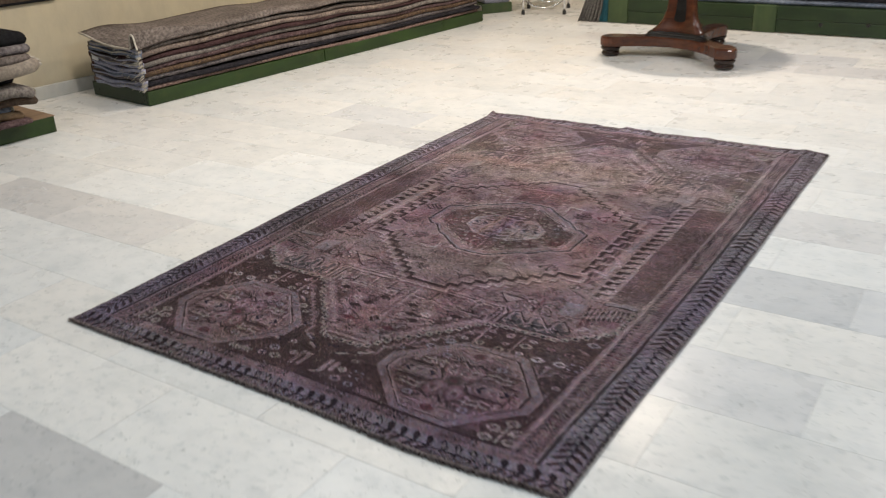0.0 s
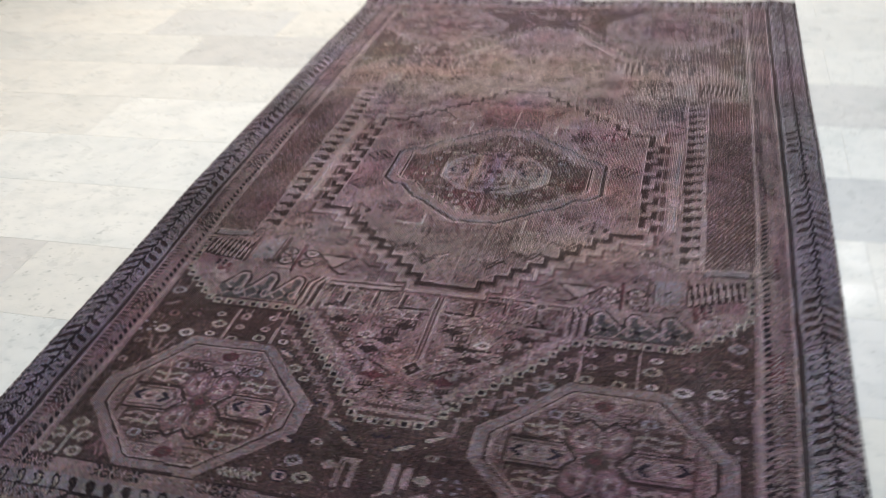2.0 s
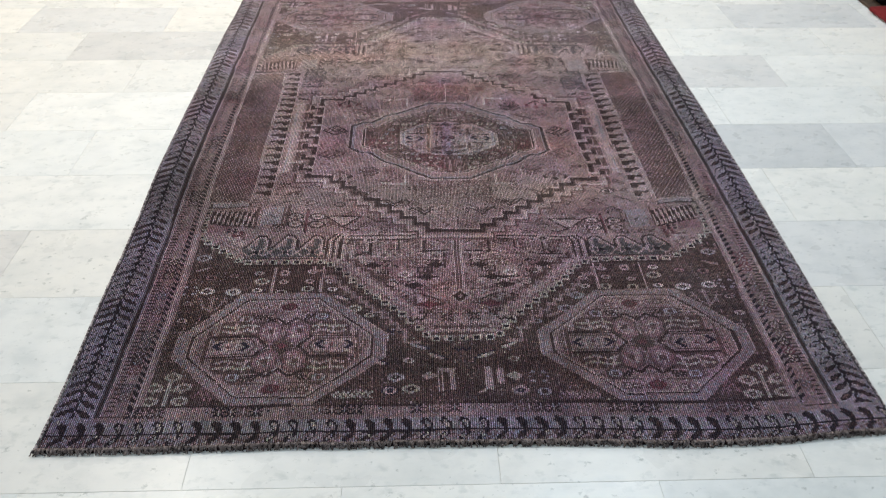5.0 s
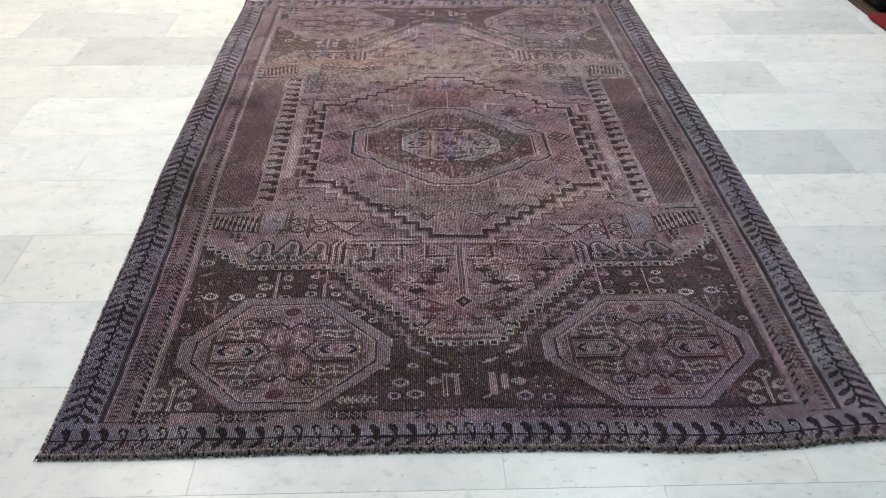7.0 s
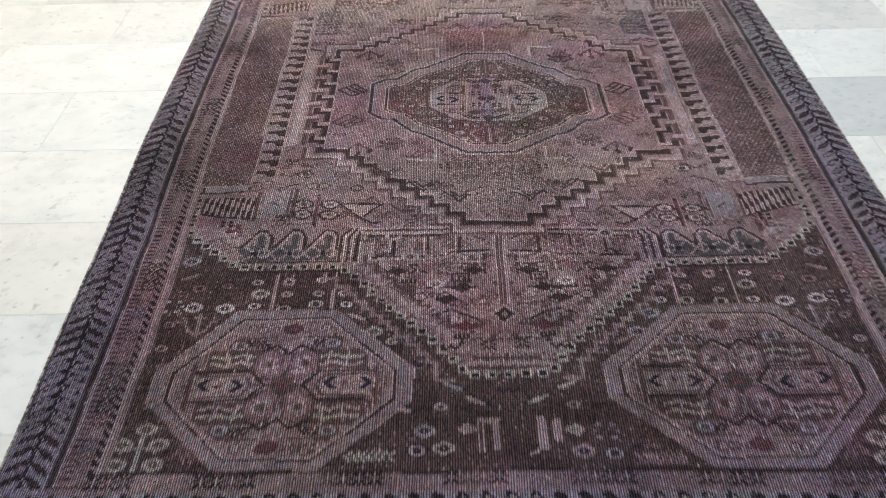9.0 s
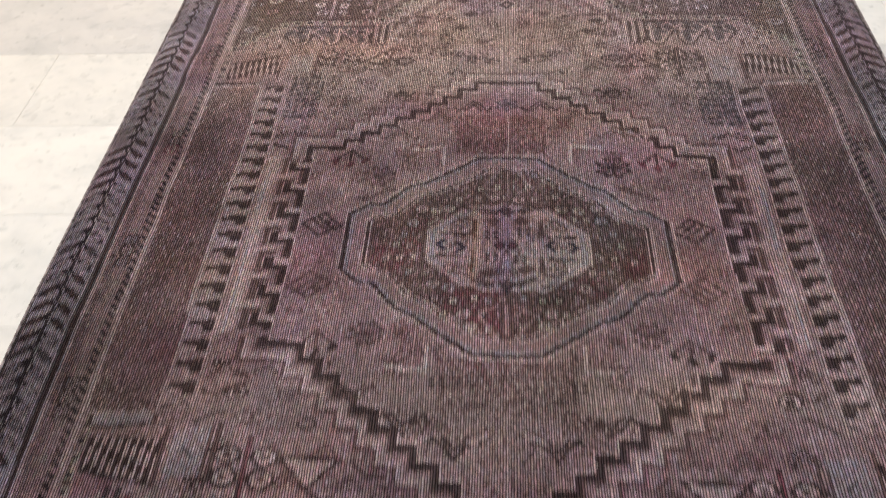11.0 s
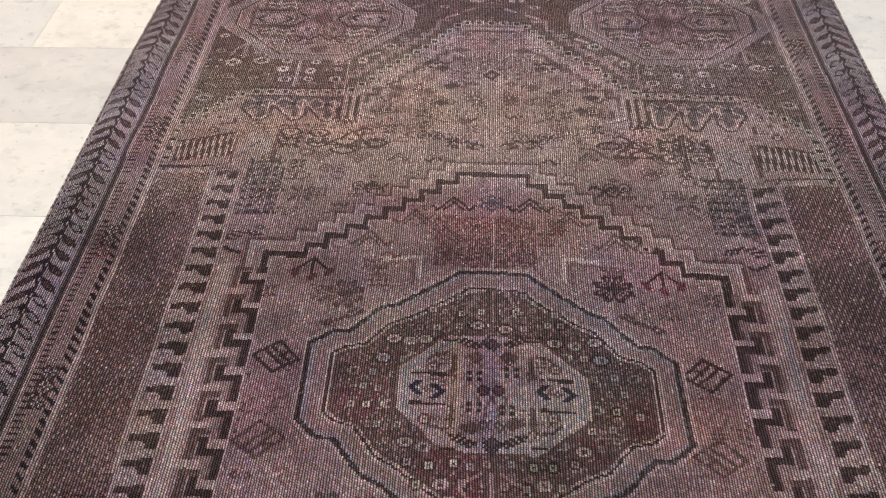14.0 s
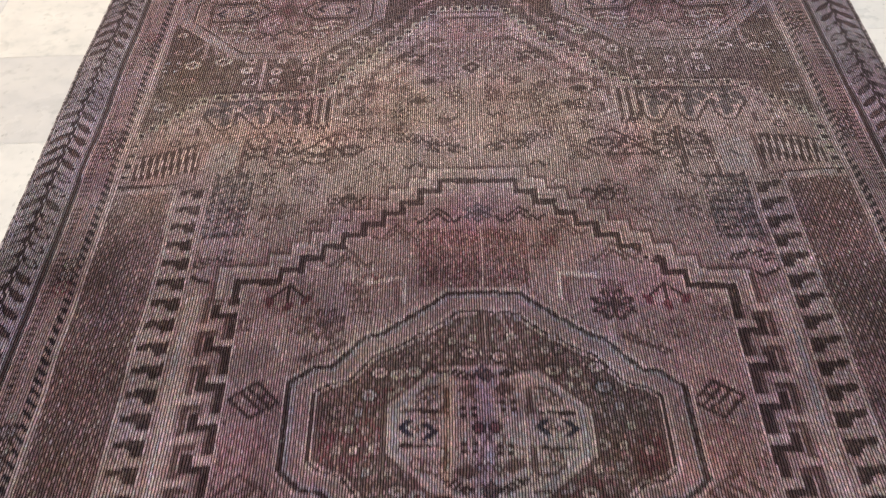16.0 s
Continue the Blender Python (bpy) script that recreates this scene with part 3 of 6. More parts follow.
    w.fill((a > 0.600) & (a < 0.657) & (v > 0.760) & (v < 0.80), ROSE)
    w.fill(fan, PINK)
    w.fill(fan & (((a + 0.10 * v) / 0.0134) % 1.0 < 0.48), UMBER)
    w.line([(0.545, 0.779), (0.657, 0.808)], 0.0055, UMBER, y=v)
    w.rect(0.572, 0.668, 0.892, 0.915, SLATE)
    w.fill((a > 0.572) & (a < 0.668) & (v > 0.892) & (v < 0.915), SLATE)
    w.line([(0.572, 0.892), (0.668, 0.892), (0.668, 0.915), (0.572, 0.915)], 0.005, UMBER, y=v)
    for ax in (0.376, 0.437):
        for vv in (0.782, 0.821):
            far = np.hypot((a - ax) / 0.024, (v - vv) / 0.0165)
            for reach, dye in ((1.0, UMBER), (0.72, PINK), (0.34, CHOC)):
                w.fill(far < reach, dye)
    w.line([(0.405, 0.750), (0.405, 0.855)], 0.010, UMBER, y=v)
    w.line([(0.405, 0.755), (0.405, 0.850)], 0.0045, RED, y=v)
    for yy in (0.75, 0.76):
        w.stamp("bug", 0.575, yy, RED, PINK)
    w.stamp("dots", 0.59, 0.77, INK, ROSE)

    # middle line, brackets and the two small diamonds
    for yy, y1 in ((0.50, 0.742), (1.86, 2.17)):
        w.line([(0.0, yy), (0.0, y1)], 0.016, CHOC if yy < 1 else ROSE)
        w.line([(0.0, yy), (0.0, y1)], 0.0045, MAUVE)
        w.line([(0.010, yy), (0.010, y1)], 0.005, PINK)
    for yy in (0.470, 2.197):
        d = a / 0.030 + np.abs(y - yy) / 0.030
        w.fill(d < 1, PINK)
        w.fill(d < 0.74, UMBER)
        w.fill(d < 0.30, MAUVE)
    for q, dye in ((0.713, UMBER), (0.721, PINK), (0.730, UMBER), (0.738, PINK)):
        w.line([(0.0, q + 0.014), (0.05, q + 0.006), (0.29, q)], 0.0055, dye)
    for q0, dye in ((0.0, UMBER), (0.008, PINK)):
        w.line([(0.020, 0.662 - q0), (0.10, 0.660 - q0), (0.12, 0.648 - q0), (0.27, 0.645 - q0)], 0.0055, dye)
        w.line([(0.034 + q0, 0.590), (0.034 + q0, 0.660)], 0.0055, dye)
        w.line([(0.075, 0.618 + q0), (0.034, 0.618 + q0)], 0.0055, dye)
        w.line([(0.05, 0.548 - q0), (0.15, 0.548 - q0)], 0.0055, dye)
        for ax in (0.085, 0.150, 0.225):
            w.line([(ax + q0, 0.655), (ax + q0, 0.712)], 0.0055, dye)
        w.line([(0.05, 0.455 + q0), (0.10, 0.485 + q0), (0.14, 0.470 + q0)], 0.0055, dye)
    small = ("ess", "fork", "bug", "curl", "petal", "leaf", "double", "chevron", "ring", "bird")
    for j, yy in enumerate((0.440, 0.482, 0.524, 0.566, 0.608, 0.650, 0.712)):
        reach = 0.12 + 0.72 * (yy - 0.44) if yy < 0.66 else 0.29
        for i in range(6):
            ax = 0.052 + 0.056 * i + (0.024 if j % 2 else 0.0) + 0.008 * rnd.rand()
            if ax < reach:
                for q, up_side in ((yy, False), (2.74 - yy, True)):
                    if up_side and rnd.rand() < 0.45:
                        continue
                    w.stamp(small[rnd.randint(len(small))], ax, q + 0.006 * rnd.rand(), (CHOC, CHOC if up_side else UMBER, CHOC, ROSE)[rnd.randint(4)], (PINK, PINK, LIGHT, MAUVE)[rnd.randint(4)], rnd.rand() < 0.5, upside=up_side)
    for ax, yy in ((0.150, 0.612), (0.082, 0.548), (0.188, 0.548), (0.112, 0.515), (0.055, 0.600), (0.030, 0.430), (0.075, 0.440), (0.215, 0.600)):
        for q in (yy, 2.74 - yy):
            w.fill((np.abs(a - ax) / 0.026 + np.abs(y - q) / 0.014) < 1, (RED, CHOC, UMBER, ROSE)[rnd.randint(4)] if q < 1.3 else (CHOC, ROSE)[rnd.randint(2)])
    for ax, yy, nm in ((0.085, 0.41, "fork"), (0.1, 0.385, "zag"), (0.035, 0.39, "bug"), (0.1, 2.225, "comb"), (0.17, 2.14, "diamond"), (0.23, 2.06, "eye"), (0.16, 2.05, "bug"), (0.09, 2.09, "diamond"), (0.05, 2.03, "zag"), (0.37, 1.95, "star"), (0.20, 1.90, "chevron"), (0.13, 1.97, "curl"), (0.33, 2.02, "bug"), (0.12, 1.88, "ess"), (0.09, 1.94, "bug"), (0.035, 1.94, "ess"), (0.27, 1.935, "double"), (0.255, 1.80, "curl"), (0.40, 1.86, "bug"), (0.44, 1.94, "star")):
        w.stamp(nm, ax, yy, UMBER, MAUVE)

    loops = [[(0.026 * math.cos(q) * (0.7 + 0.3 * math.cos(2 * q)) , 0.012 * math.sin(q)) for q in (2 * math.pi * k / 12 for k in range(13))]]
    coil = [[(-0.030, 0.004), (-0.024, 0.014), (-0.010, 0.012), (0.010, -0.012), (0.024, -0.014), (0.032, 0.0), (0.024, 0.014), (0.010, 0.012), (-0.010, -0.012), (-0.024, -0.014), (-0.032, 0.0)]]
    crab = [[(-0.030, 0.010), (-0.018, 0.004), (-0.010, 0.014), (0.004, 0.006), (0.014, 0.014), (0.030, 0.008)], [(-0.028, -0.012), (-0.012, -0.008)], [(0.010, -0.010), (0.026, -0.006)]]
    for side in (-1, 1):
        for bx, by in ((0.318, 1.942), (0.250, 1.940), (0.318, 1.912)):
            w.sketch(side * bx, by, loops, UMBER, 0.0055)
        w.line([(0.284, 1.90), (0.284, 1.96)], 0.006, CHOC)
        w.sketch(side * 0.062, 1.937, crab, UMBER, 0.0058, side)
        w.sketch(side * 0.225, 1.795, coil, UMBER, 0.0055, side)
        w.sketch(side * 0.130, 2.235, crab, UMBER, 0.0065, side)
        for bx, by in ((0.165, 2.120), (0.095, 2.150), (0.115, 2.085), (0.200, 2.060), (0.150, 2.180), (0.225, 2.110), (0.06, 2.02)):
            w.fill((np.abs(w.px - side * bx) / 0.020 + np.abs(w.py - by) / 0.013) < 1, (RED, CHOC, UMBER)[rnd.randint(3)])

    # small worn figures beside the far half of the lozenge
    for bx, by, nm, dark, light in ((0.385, 1.770, "star", CHOC, ROSE), (0.330, 1.850, "curl", CHOC, MAUVE), (0.400, 1.690, "bug", ROSE, PINK), (0.460, 1.880, "eye", CHOC, PINK), (0.180, 1.868, "bug", RED, MAUVE), (0.310, 1.745, "zag", CHOC, PINK), (0.395, 1.905, "ring", UMBER, ROSE), (0.540, 1.965, "bug", RED, PINK), (0.600, 1.975, "bead", UMBER, PINK), (0.500, 2.030, "ess", TEAL, MAUVE), (0.150, 2.000, "eye", CHOC, ROSE), (0.225, 1.990, "bug", UMBER, MAUVE), (0.040, 2.090, "bug", CHOC, PINK)):
        w.stamp(nm, bx, by, dark, light)
    # worn dark grounds either side of the far end of the medallion
    dim = (a > 0.43) & (a < 0.505) & (y > 1.69) & (y < 1.86)
    w.fill(dim & (w.rng.rand(*a.shape) < 0.45), TEAL)
    w.fill(dim & ((y / 0.022) % 1.0 < 0.3) & ((a / 0.017) % 1.0 < 0.6), UMBER)
    feathers = []
    for k in range(3):
        feathers += [[(-0.040 + 0.012 * k, -0.006 - 0.010 * k), (-0.022 + 0.012 * k, -0.022 - 0.004 * k)], [(0.008 + 0.012 * k, 0.028 - 0.004 * k), (0.022 + 0.010 * k, 0.010 - 0.002 * k)]]
        feathers += [[(-0.038 + 0.012 * k, 0.010 + 0.008 * k), (-0.012 + 0.008 * k, 0.004 + 0.008 * k)], [(0.004 + 0.012 * k, -0.026 + 0.006 * k), (0.016 + 0.012 * k, -0.012 + 0.004 * k)]]
    for side, fy, dye in ((-1, 1.637, UMBER), (1, 1.619, UMBER), (-1, 0.985, CHOC), (1, 0.990, CHOC)):
        w.sketch(side * 0.478, fy, feathers, dye, 0.0058, -side)

    # side bars, toothed columns and key pattern
    w.rect(0.562, 0.690, 0.912, 1.834, PINK)
    w.rect(0.572, 0.679, 0.920, 1.828, CHOC)
    barred = (a > 0.572) & (a < 0.679) & (y > 0.920) & (y < 1.828)
    ki, kj = np.floor((w.px + 1.0) / KX).astype(int), (w.py / KY).astype(int)
    w.fill(barred & ((ki + 2 * kj) % 5 == 0) & (w.rng.rand(*a.shape) < 0.75), MAUVE)
    w.fill(barred & ((ki + 2 * kj) % 5 == 2) & (w.rng.rand(*a.shape) < 0.55), ROSE)
    w.fill(barred & ((ki + 2 * kj) % 5 == 0) & (w.rng.rand(*a.shape) < 0.22), PINK)
    w.fill(barred & ((ki + 2 * kj) % 5 > 2) & (value_noise(x, y, 0.09, 72) + 0.5 * w.rng.rand(*a.shape) > 0.85), ROSE)
    w.rect(0.508, 0.572, 0.912, 1.834, MAUVE)
    w.fill((a > 0.508) & (a < 0.572) & (y > 0.912) & (y < 1.834) & (w.rng.rand(*a.shape) < 0.55), PINK)
    w.rect(0.566, 0.572, 0.912, 1.834, PINK)
    w.rect(0.508, 0.513, 0.912, 1.834, MAUVE)
    # flag-shaped teeth: a bar across and a tapering hook at its inner end
    col = (a > 0.518) & (a < 0.562) & (y > 0.922) & (y < 1.832)
    drop = np.where(x < 0, 1.377 - y, 1.376 - y)
    tooth = drop % 0.0452
    w.fill(col & (tooth < 0.0135), UMBER)
    w.fill(col & (tooth < 0.0135) & (w.rng.rand(*a.shape) < 0.35), BROWN)
    w.fill(col & (tooth >= 0.0135) & (tooth < 0.028) & (a < 0.541 - 0.55 * (tooth - 0.0135)) & (a > 0.515 + 0.25 * (tooth - 0.0135)), UMBER)
    shaft = (a > 0.417) & (a < 0.508) & (y > 1.075) & (y < 1.558)
    w.fill(shaft, MAUVE)
    w.fill(shaft & (a > 0.484), PINK)
    w.fill(shaft & (np.abs(a - 0.500) < 0.003) & (value_noise(x, y, 0.1, 78) > 0.45), LILAC)
    turn = 0.0702
    from_tab = (y - 1.294 - np.where(x < 0, 0.0195, 0.0) + turn / 2) % turn - turn / 2
    from_out = (y - 1.329 - np.where(x < 0, 0.0195, 0.0) + turn / 2) % turn - turn / 2
    w.fill(shaft & (a > 0.466) & (a < 0.476), CHOC)
    w.fill(shaft & (a > 0.448) & (a < 0.476) & (from_out > -0.020) & (from_out < -0.008), CHOC)
    w.fill(shaft & (a < 0.436), CHOC)
    w.fill(shaft & (a < 0.431), UMBER)
    w.fill(shaft & (a < 0.462) & (from_tab > -0.021) & (from_tab < -0.005), UMBER)
    w.fill(shaft & (a > 0.448) & (a < 0.462) & (np.abs(from_tab) < 0.013), UMBER)
    w.fill(shaft & (a > 0.452) & (a < 0.488) & (np.abs(from_out) < 0.0075), PINK)
    w.fill(shaft & (a < 0.449) & (np.abs(from_tab) < 0.0075), PINK)

    # stepped medallion
    cy = 1.305
    def stepped(grow, near):
        """Outline of the medallion, grown outwards."""
        n = 10
        pts = [(0.0, 0.0)]
        rise = (0.530 if not near else 0.540) + grow
        for k in range(n):
            ax = 0.067 + grow * 0.7 + 0.0352 * k
            yy = rise - 0.0285 * k if not near else rise - 0.0322 * k
            pts += [(ax - (0.0352 if k else 0.067 + grow), yy), (ax, yy)]
        edge = 0.419 + grow
        return pts[1:] + [(edge, pts[-1][1]), (edge, 0.0), (0.0, 0.0)]

    up = y - cy
    def medal(grow):
        return (w.inside(stepped(grow, False), a, up) & (up >= 0)) | (w.inside(stepped(grow, True), a, -up) & (up < 0))

    keep = (a > 0.417) & (np.abs(up) < 0.243)
    for grow, dye in ((0.054, ROSE), (0.048, CHOC), (0.042, PINK), (0.030, MAUVE), (0.019, CHOC), (0.014, UMBER), (0.0, PINK), (-0.006, MAUVE)):
        w.fill(medal(grow) & ~keep, dye)
    # the far half of the stepped line is thin and worn
    thin = medal(0.019) & ~medal(0.014) & ~keep & (up > 0)
    w.fill(thin, MAUVE)
    w.fill(medal(0.009) & ~medal(0.0) & ~keep & (up > 0) & (w.rng.rand(*a.shape) < 0.18), CHOC)
    w.fill(medal(0.019) & ~medal(0.015) & ~keep & (up > 0), PINK)
    field = medal(-0.007)
    w.icons(field, 9, 7, ROSE, PINK, 0.17, 24)
    w.fill(field & (y < 1.07), MAUVE)
    w.icons(field, 9, 9, CHOC, ROSE, 0.30, 25, 0.14)
    patch = field & (a < 0.115) & (y > 0.925) & (y < 1.035)
    w.fill(patch & (w.rng.rand(*a.shape) < 0.45), CHOC)
    w.fill(patch & (w.rng.rand(*a.shape) < 0.2), RED)
    w.fill(field & (a < 0.20) & (y < 0.925) & (w.rng.rand(*a.shape) < 0.20), CHOC)
    # the darker red panel over the medallion
    panel = field & (x > -0.112) & (x < 0.082) & (y > 1.580) & (y < 1.715)
    w.fill(panel & (w.rng.rand(*a.shape) < 0.62), ROSE)
    w.fill(panel & (w.rng.rand(*a.shape) < 0.40), CHOC)
    w.fill(panel & (w.rng.rand(*a.shape) < 0.09), RED)
    palm = [[(-0.040, -0.002), (0.000, 0.034), (0.042, 0.006), (0.004, -0.030), (-0.040, -0.002)], [(-0.026, -0.010), (0.012, 0.024)], [(-0.014, -0.017), (0.024, 0.016)], [(-0.022, 0.014), (-0.006, 0.004)], [(0.030, -0.002), (0.020, -0.014)]]
    drops = [[(0.0, 0.020), (-0.030, -0.010)], [(0.0, 0.020), (-0.002, -0.022)], [(0.0, 0.020), (0.030, -0.012)]]
    heads = [[(-0.034, -0.012), (-0.028, -0.020)], [(-0.004, -0.024), (0.000, -0.032)], [(0.032, -0.012), (0.028, -0.022)]]
    roof = [[(-0.034, -0.020), (0.0, 0.018), (0.034, -0.020)], [(-0.020, -0.020), (0.0, 0.004), (0.020, -0.020)], [(-0.042, -0.008), (-0.034, -0.020), (-0.026, -0.012)], [(0.042, -0.008), (0.034, -0.020), (0.026, -0.012)]]
    gate = [[(0.0, -0.050), (0.0, 0.0), (0.062, -0.004), (0.072, -0.016)]]
    tail = [[(0.030, -0.022), (0.006, -0.004), (-0.020, 0.004), (-0.034, 0.016)], [(0.036, -0.016), (0.022, -0.006)], [(-0.010, 0.010), (-0.022, 0.018)]]
    for side, mid, dy in ((1, 0.222, 1.533), (-1, 0.266, 1.508)):
        w.flower(side * mid, dy, 0.037, UMBER if side > 0 else CHOC, ROSE)
    for side, mid, dy in ((1, 0.314, 1.560), (-1, 0.334, 1.576)):
        w.sketch(side * mid, dy, drops, UMBER, 0.0050, side)
        w.sketch(side * mid, dy, heads, RED, 0.0130, side)
    for side, mid, dy, dye, way in ((1, 0.357, 1.345, UMBER, 1), (-1, 0.365, 1.360, UMBER, 1), (1, 0.352, 1.272, ROSE, 1), (-1, 0.372, 1.285, ROSE, 1), (1, 0.350, 1.195, CHOC, -1), (-1, 0.365, 1.205, CHOC, -1)):
        w.sketch(side * mid, dy, palm, dye, 0.0056, side, way)
    for side in (-1, 1):
        w.sketch(side * 0.262, 1.455, tail, CHOC, 0.0070, side)
        for dy, way in ((1.603, 1), (1.012, -1)):
            w.sketch(side * 0.134, dy, gate, LIGHT, 0.0090, side, way)
            w.sketch(side * 0.147, dy - 0.012 * way, gate, ROSE, 0.0055, side, way)
        for mid, dy, dye, way in ((0.075, 1.752, UMBER, 1), (0.150, 1.712, CHOC, 1), (0.235, 1.652, CHOC, 1), (0.080, 0.862, UMBER, -1), (0.165, 0.905, UMBER, -1), (0.255, 0.960, CHOC, -1)):
            w.sketch(side * mid, dy, roof, dye, 0.0056, side, way)
        for mid, dy in ((0.312, 1.062), (0.330, 1.075)):
            if side * (mid - 0.32) < 0:
                w.sketch(side * mid, dy, drops, CHOC, 0.0050, side)
                w.sketch(side * mid, dy, heads, UMBER, 0.0110, side)
        w.flower(side * 0.245, 1.090, 0.032, CHOC, MAUVE)
    w.flower(0.0, 1.755, 0.026, TEAL, SLATE, 6)
    w.stamp("ess", -0.193, 1.608, RED, ROSE, both=False)
    w.stamp("bug", 0.125, 1.680, RED, ROSE, both=False)
    for ax, dy, nm, dark, light in ((0.118, -0.324, "dots", UMBER, ROSE), (0.395, 0.20, "bug", CHOC, PINK), (0.29, 0.33, "ring", ROSE, PINK), (0.215, 0.265, "fork", CHOC, PINK), (0.12, 0.495, "dash", CHOC, PINK), (0.190, -0.280, "zag", CHOC, PINK), (0.050, -0.42, "leaf", CHOC, PINK), (0.125, -0.40, "curl", CHOC, PINK), (0.330, -0.155, "bird", ROSE, PINK)):
        w.stamp(nm, ax, cy + dy, dark, light)

    # inner medallion: light, dark and light rims round a dark ground
    rim = [(0.0, 0.263, 0, 1), (0.060, 0.262, 0.41, 1), (0.168, 0.180, 0.55, 0.75), (0.198, 0.168, 0.45, 0.85), (0.250, 0.109, 0.75, 0.6), (0.277, 0.108, 0.6, 0.8), (0.313, 0.077, 1, 0.41)]

    def within_rim(k, grow):
        top = [(max(0.0, p + grow * nx), q + grow * ny) for p, q, nx, ny in rim]
        return w.inside(top + [(p, -q) for p, q in top[::-1]], a, up * k)

    for grow, dye in ((0.010, PINK), (0.003, UMBER), (-0.0055, SLATE), (-0.012, MAUVE), (-0.032, PINK), (-0.039, UMBER), (-0.043, PINK), (-0.048, CHOC)):
        w.fill(within_rim(1.0, grow), dye)
    worn_line = within_rim(1.0, 0.003) & ~within_rim(1.0, -0.0055)
    w.fill(worn_line & (w.rng.rand(*a.shape) < 0.25 + 0.3 * (x > 0)), TEAL)
    core = within_rim(1.0, -0.055)
    w.fill(core & (w.rng.rand(*a.shape) < 0.22), ROSE)
    w.icons(core, 7, 7, BROWN, MAUVE, 0.36, 26)
    w.fill(core & (value_noise(x, y, 0.07, 71) > 0.66) & (w.rng.rand(*a.shape) < 0.4), RED)
    for j in range(13):
        for i in range(9):
            ax, dy = 0.031 * i + (0.0155 if j % 2 else 0), -0.204 + 0.034 * j
            if ax + 0.95 * abs(dy) < 0.275 and ax < 0.245:
                w.stamp("bead" if rnd.rand() < 0.7 else "ring", ax, cy + dy, (CHOC, UMBER, BROWN)[rnd.randint(3)], (PINK, MAUVE, PINK, STONE, SLATE)[rnd.randint(5)])
    for sgn in (1, -1):
        w.line([(0.0, cy + sgn * 0.15), (0.0, cy + sgn * 0.215)], 0.024, CHOC)
        w.line([(0.016, cy + sgn * 0.15), (0.05, cy + sgn * 0.17), (0.02, cy + sgn * 0.22)], 0.006, MAUVE)
        w.line([(0.0, cy + sgn * 0.15), (0.0, cy + sgn * 0.215)], 0.006, MAUVE)
    heart = [(0.0, 0.114), (0.072, 0.114), (0.088, 0.104), (0.112, 0.080), (0.158, 0.040), (0.158, -0.040), (0.112, -0.080), (0.088, -0.104), (0.072, -0.114), (0.0, -0.114)]
    body = lambda k: w.inside([(p * k, q * k) for p, q in heart], a, up)
    for k, dye in ((1.04, CHOC), (1.0, PINK), (0.94, SLATE), (0.88, PINK), (0.82, MAUVE)):
        w.fill(body(k), dye)
    w.icons(body(0.80), 5, 5, SLATE, PINK, 0.40, 28)
    w.icons(body(0.80), 6, 5, CHOC, PINK, 0.30, 31, 0.4)
    w.line([(0.066, cy - 0.070), (0.066, cy - 0.030)], 0.006, CHOC)
    w.line([(0.066, cy + 0.030), (0.066, cy + 0.070)], 0.006, CHOC)
    w.line([(0.056, cy - 0.090), (0.056, cy + 0.090)], 0.006, PINK)
    for sgn in (1, -1):
        w.line([(0.080, cy + sgn * 0.030), (0.132, cy + sgn * 0.030)], 0.006, UMBER)
        w.line([(0.080, cy + sgn * 0.038), (0.120, cy + sgn * 0.038)], 0.006, PINK)
        w.line([(0.078, cy + sgn * 0.076), (0.098, cy + sgn * 0.070), (0.110, cy + sgn * 0.056)], 0.006, CHOC)
        for ax, dy, nm, dark, light in ((0.104, 0.052, "bead", CHOC, PINK), (0.028, 0.033, "dots", UMBER, UMBER), (0.0, 0.050, "cross", LILAC, SLATE), (0.042, 0.098, "wing", UMBER, MAUVE), (0.034, 0.066, "heart", CHOC, CHOC), (0.0, 0.100, "diamond", INDIGO, CHOC), (0.070, 0.104, "dash", UMBER, MAUVE)):
            w.stamp(nm, ax, cy + sgn * dy, dark, light)
    for ax, nm, dark, light, flip in ((0.083, "arrow", INDIGO, TEAL, False), (0.131, "arrow", INDIGO, TEAL, True), (0.107, "cross", ROSE, CHOC, False), (0.013, "bead", UMBER, RED, False)):
        w.stamp(nm, ax, cy, dark, light, flip)

    # corner octagons
    octagon = [(0.24, 0.036), (0.115, 0.192), (-0.080, 0.190), (-0.238, 0.038), (-0.235, -0.038), (-0.080, -0.185), (0.095, -0.180), (0.24, -0.036)]
    for ox, oy in ((0.408, 0.297), (0.430, 2.433)):
        ua, uy = a - ox, y - oy
        for k, dye in ((1.0, PINK), (0.985, MAUVE), (0.870, UMBER), (0.848, PINK), (0.825, MAUVE)):
            w.fill(w.inside([(p * k, q * (k + 0.02 * (k < 1))) for p, q in octagon], ua, uy), dye)
        rim_band = w.inside([(p * 0.98, q * 0.98) for p, q in octagon], ua, uy) & ~w.inside([(p * 0.885, q * 0.905) for p, q in octagon], ua, uy)
        w.fill(rim_band & (w.rng.rand(*a.shape) < 0.40), SLATE)
        body = w.inside([(p * 0.80, q * 0.82) for p, q in octagon], ua, uy)
        w.icons(body, 7, 6, ROSE, PINK, 0.34, 27, 0.8)
        w.icons(body, 6, 5, CHOC, PINK, 0.26, 33, 0.5)
        sx, sy = np.abs(ua), np.abs(uy)
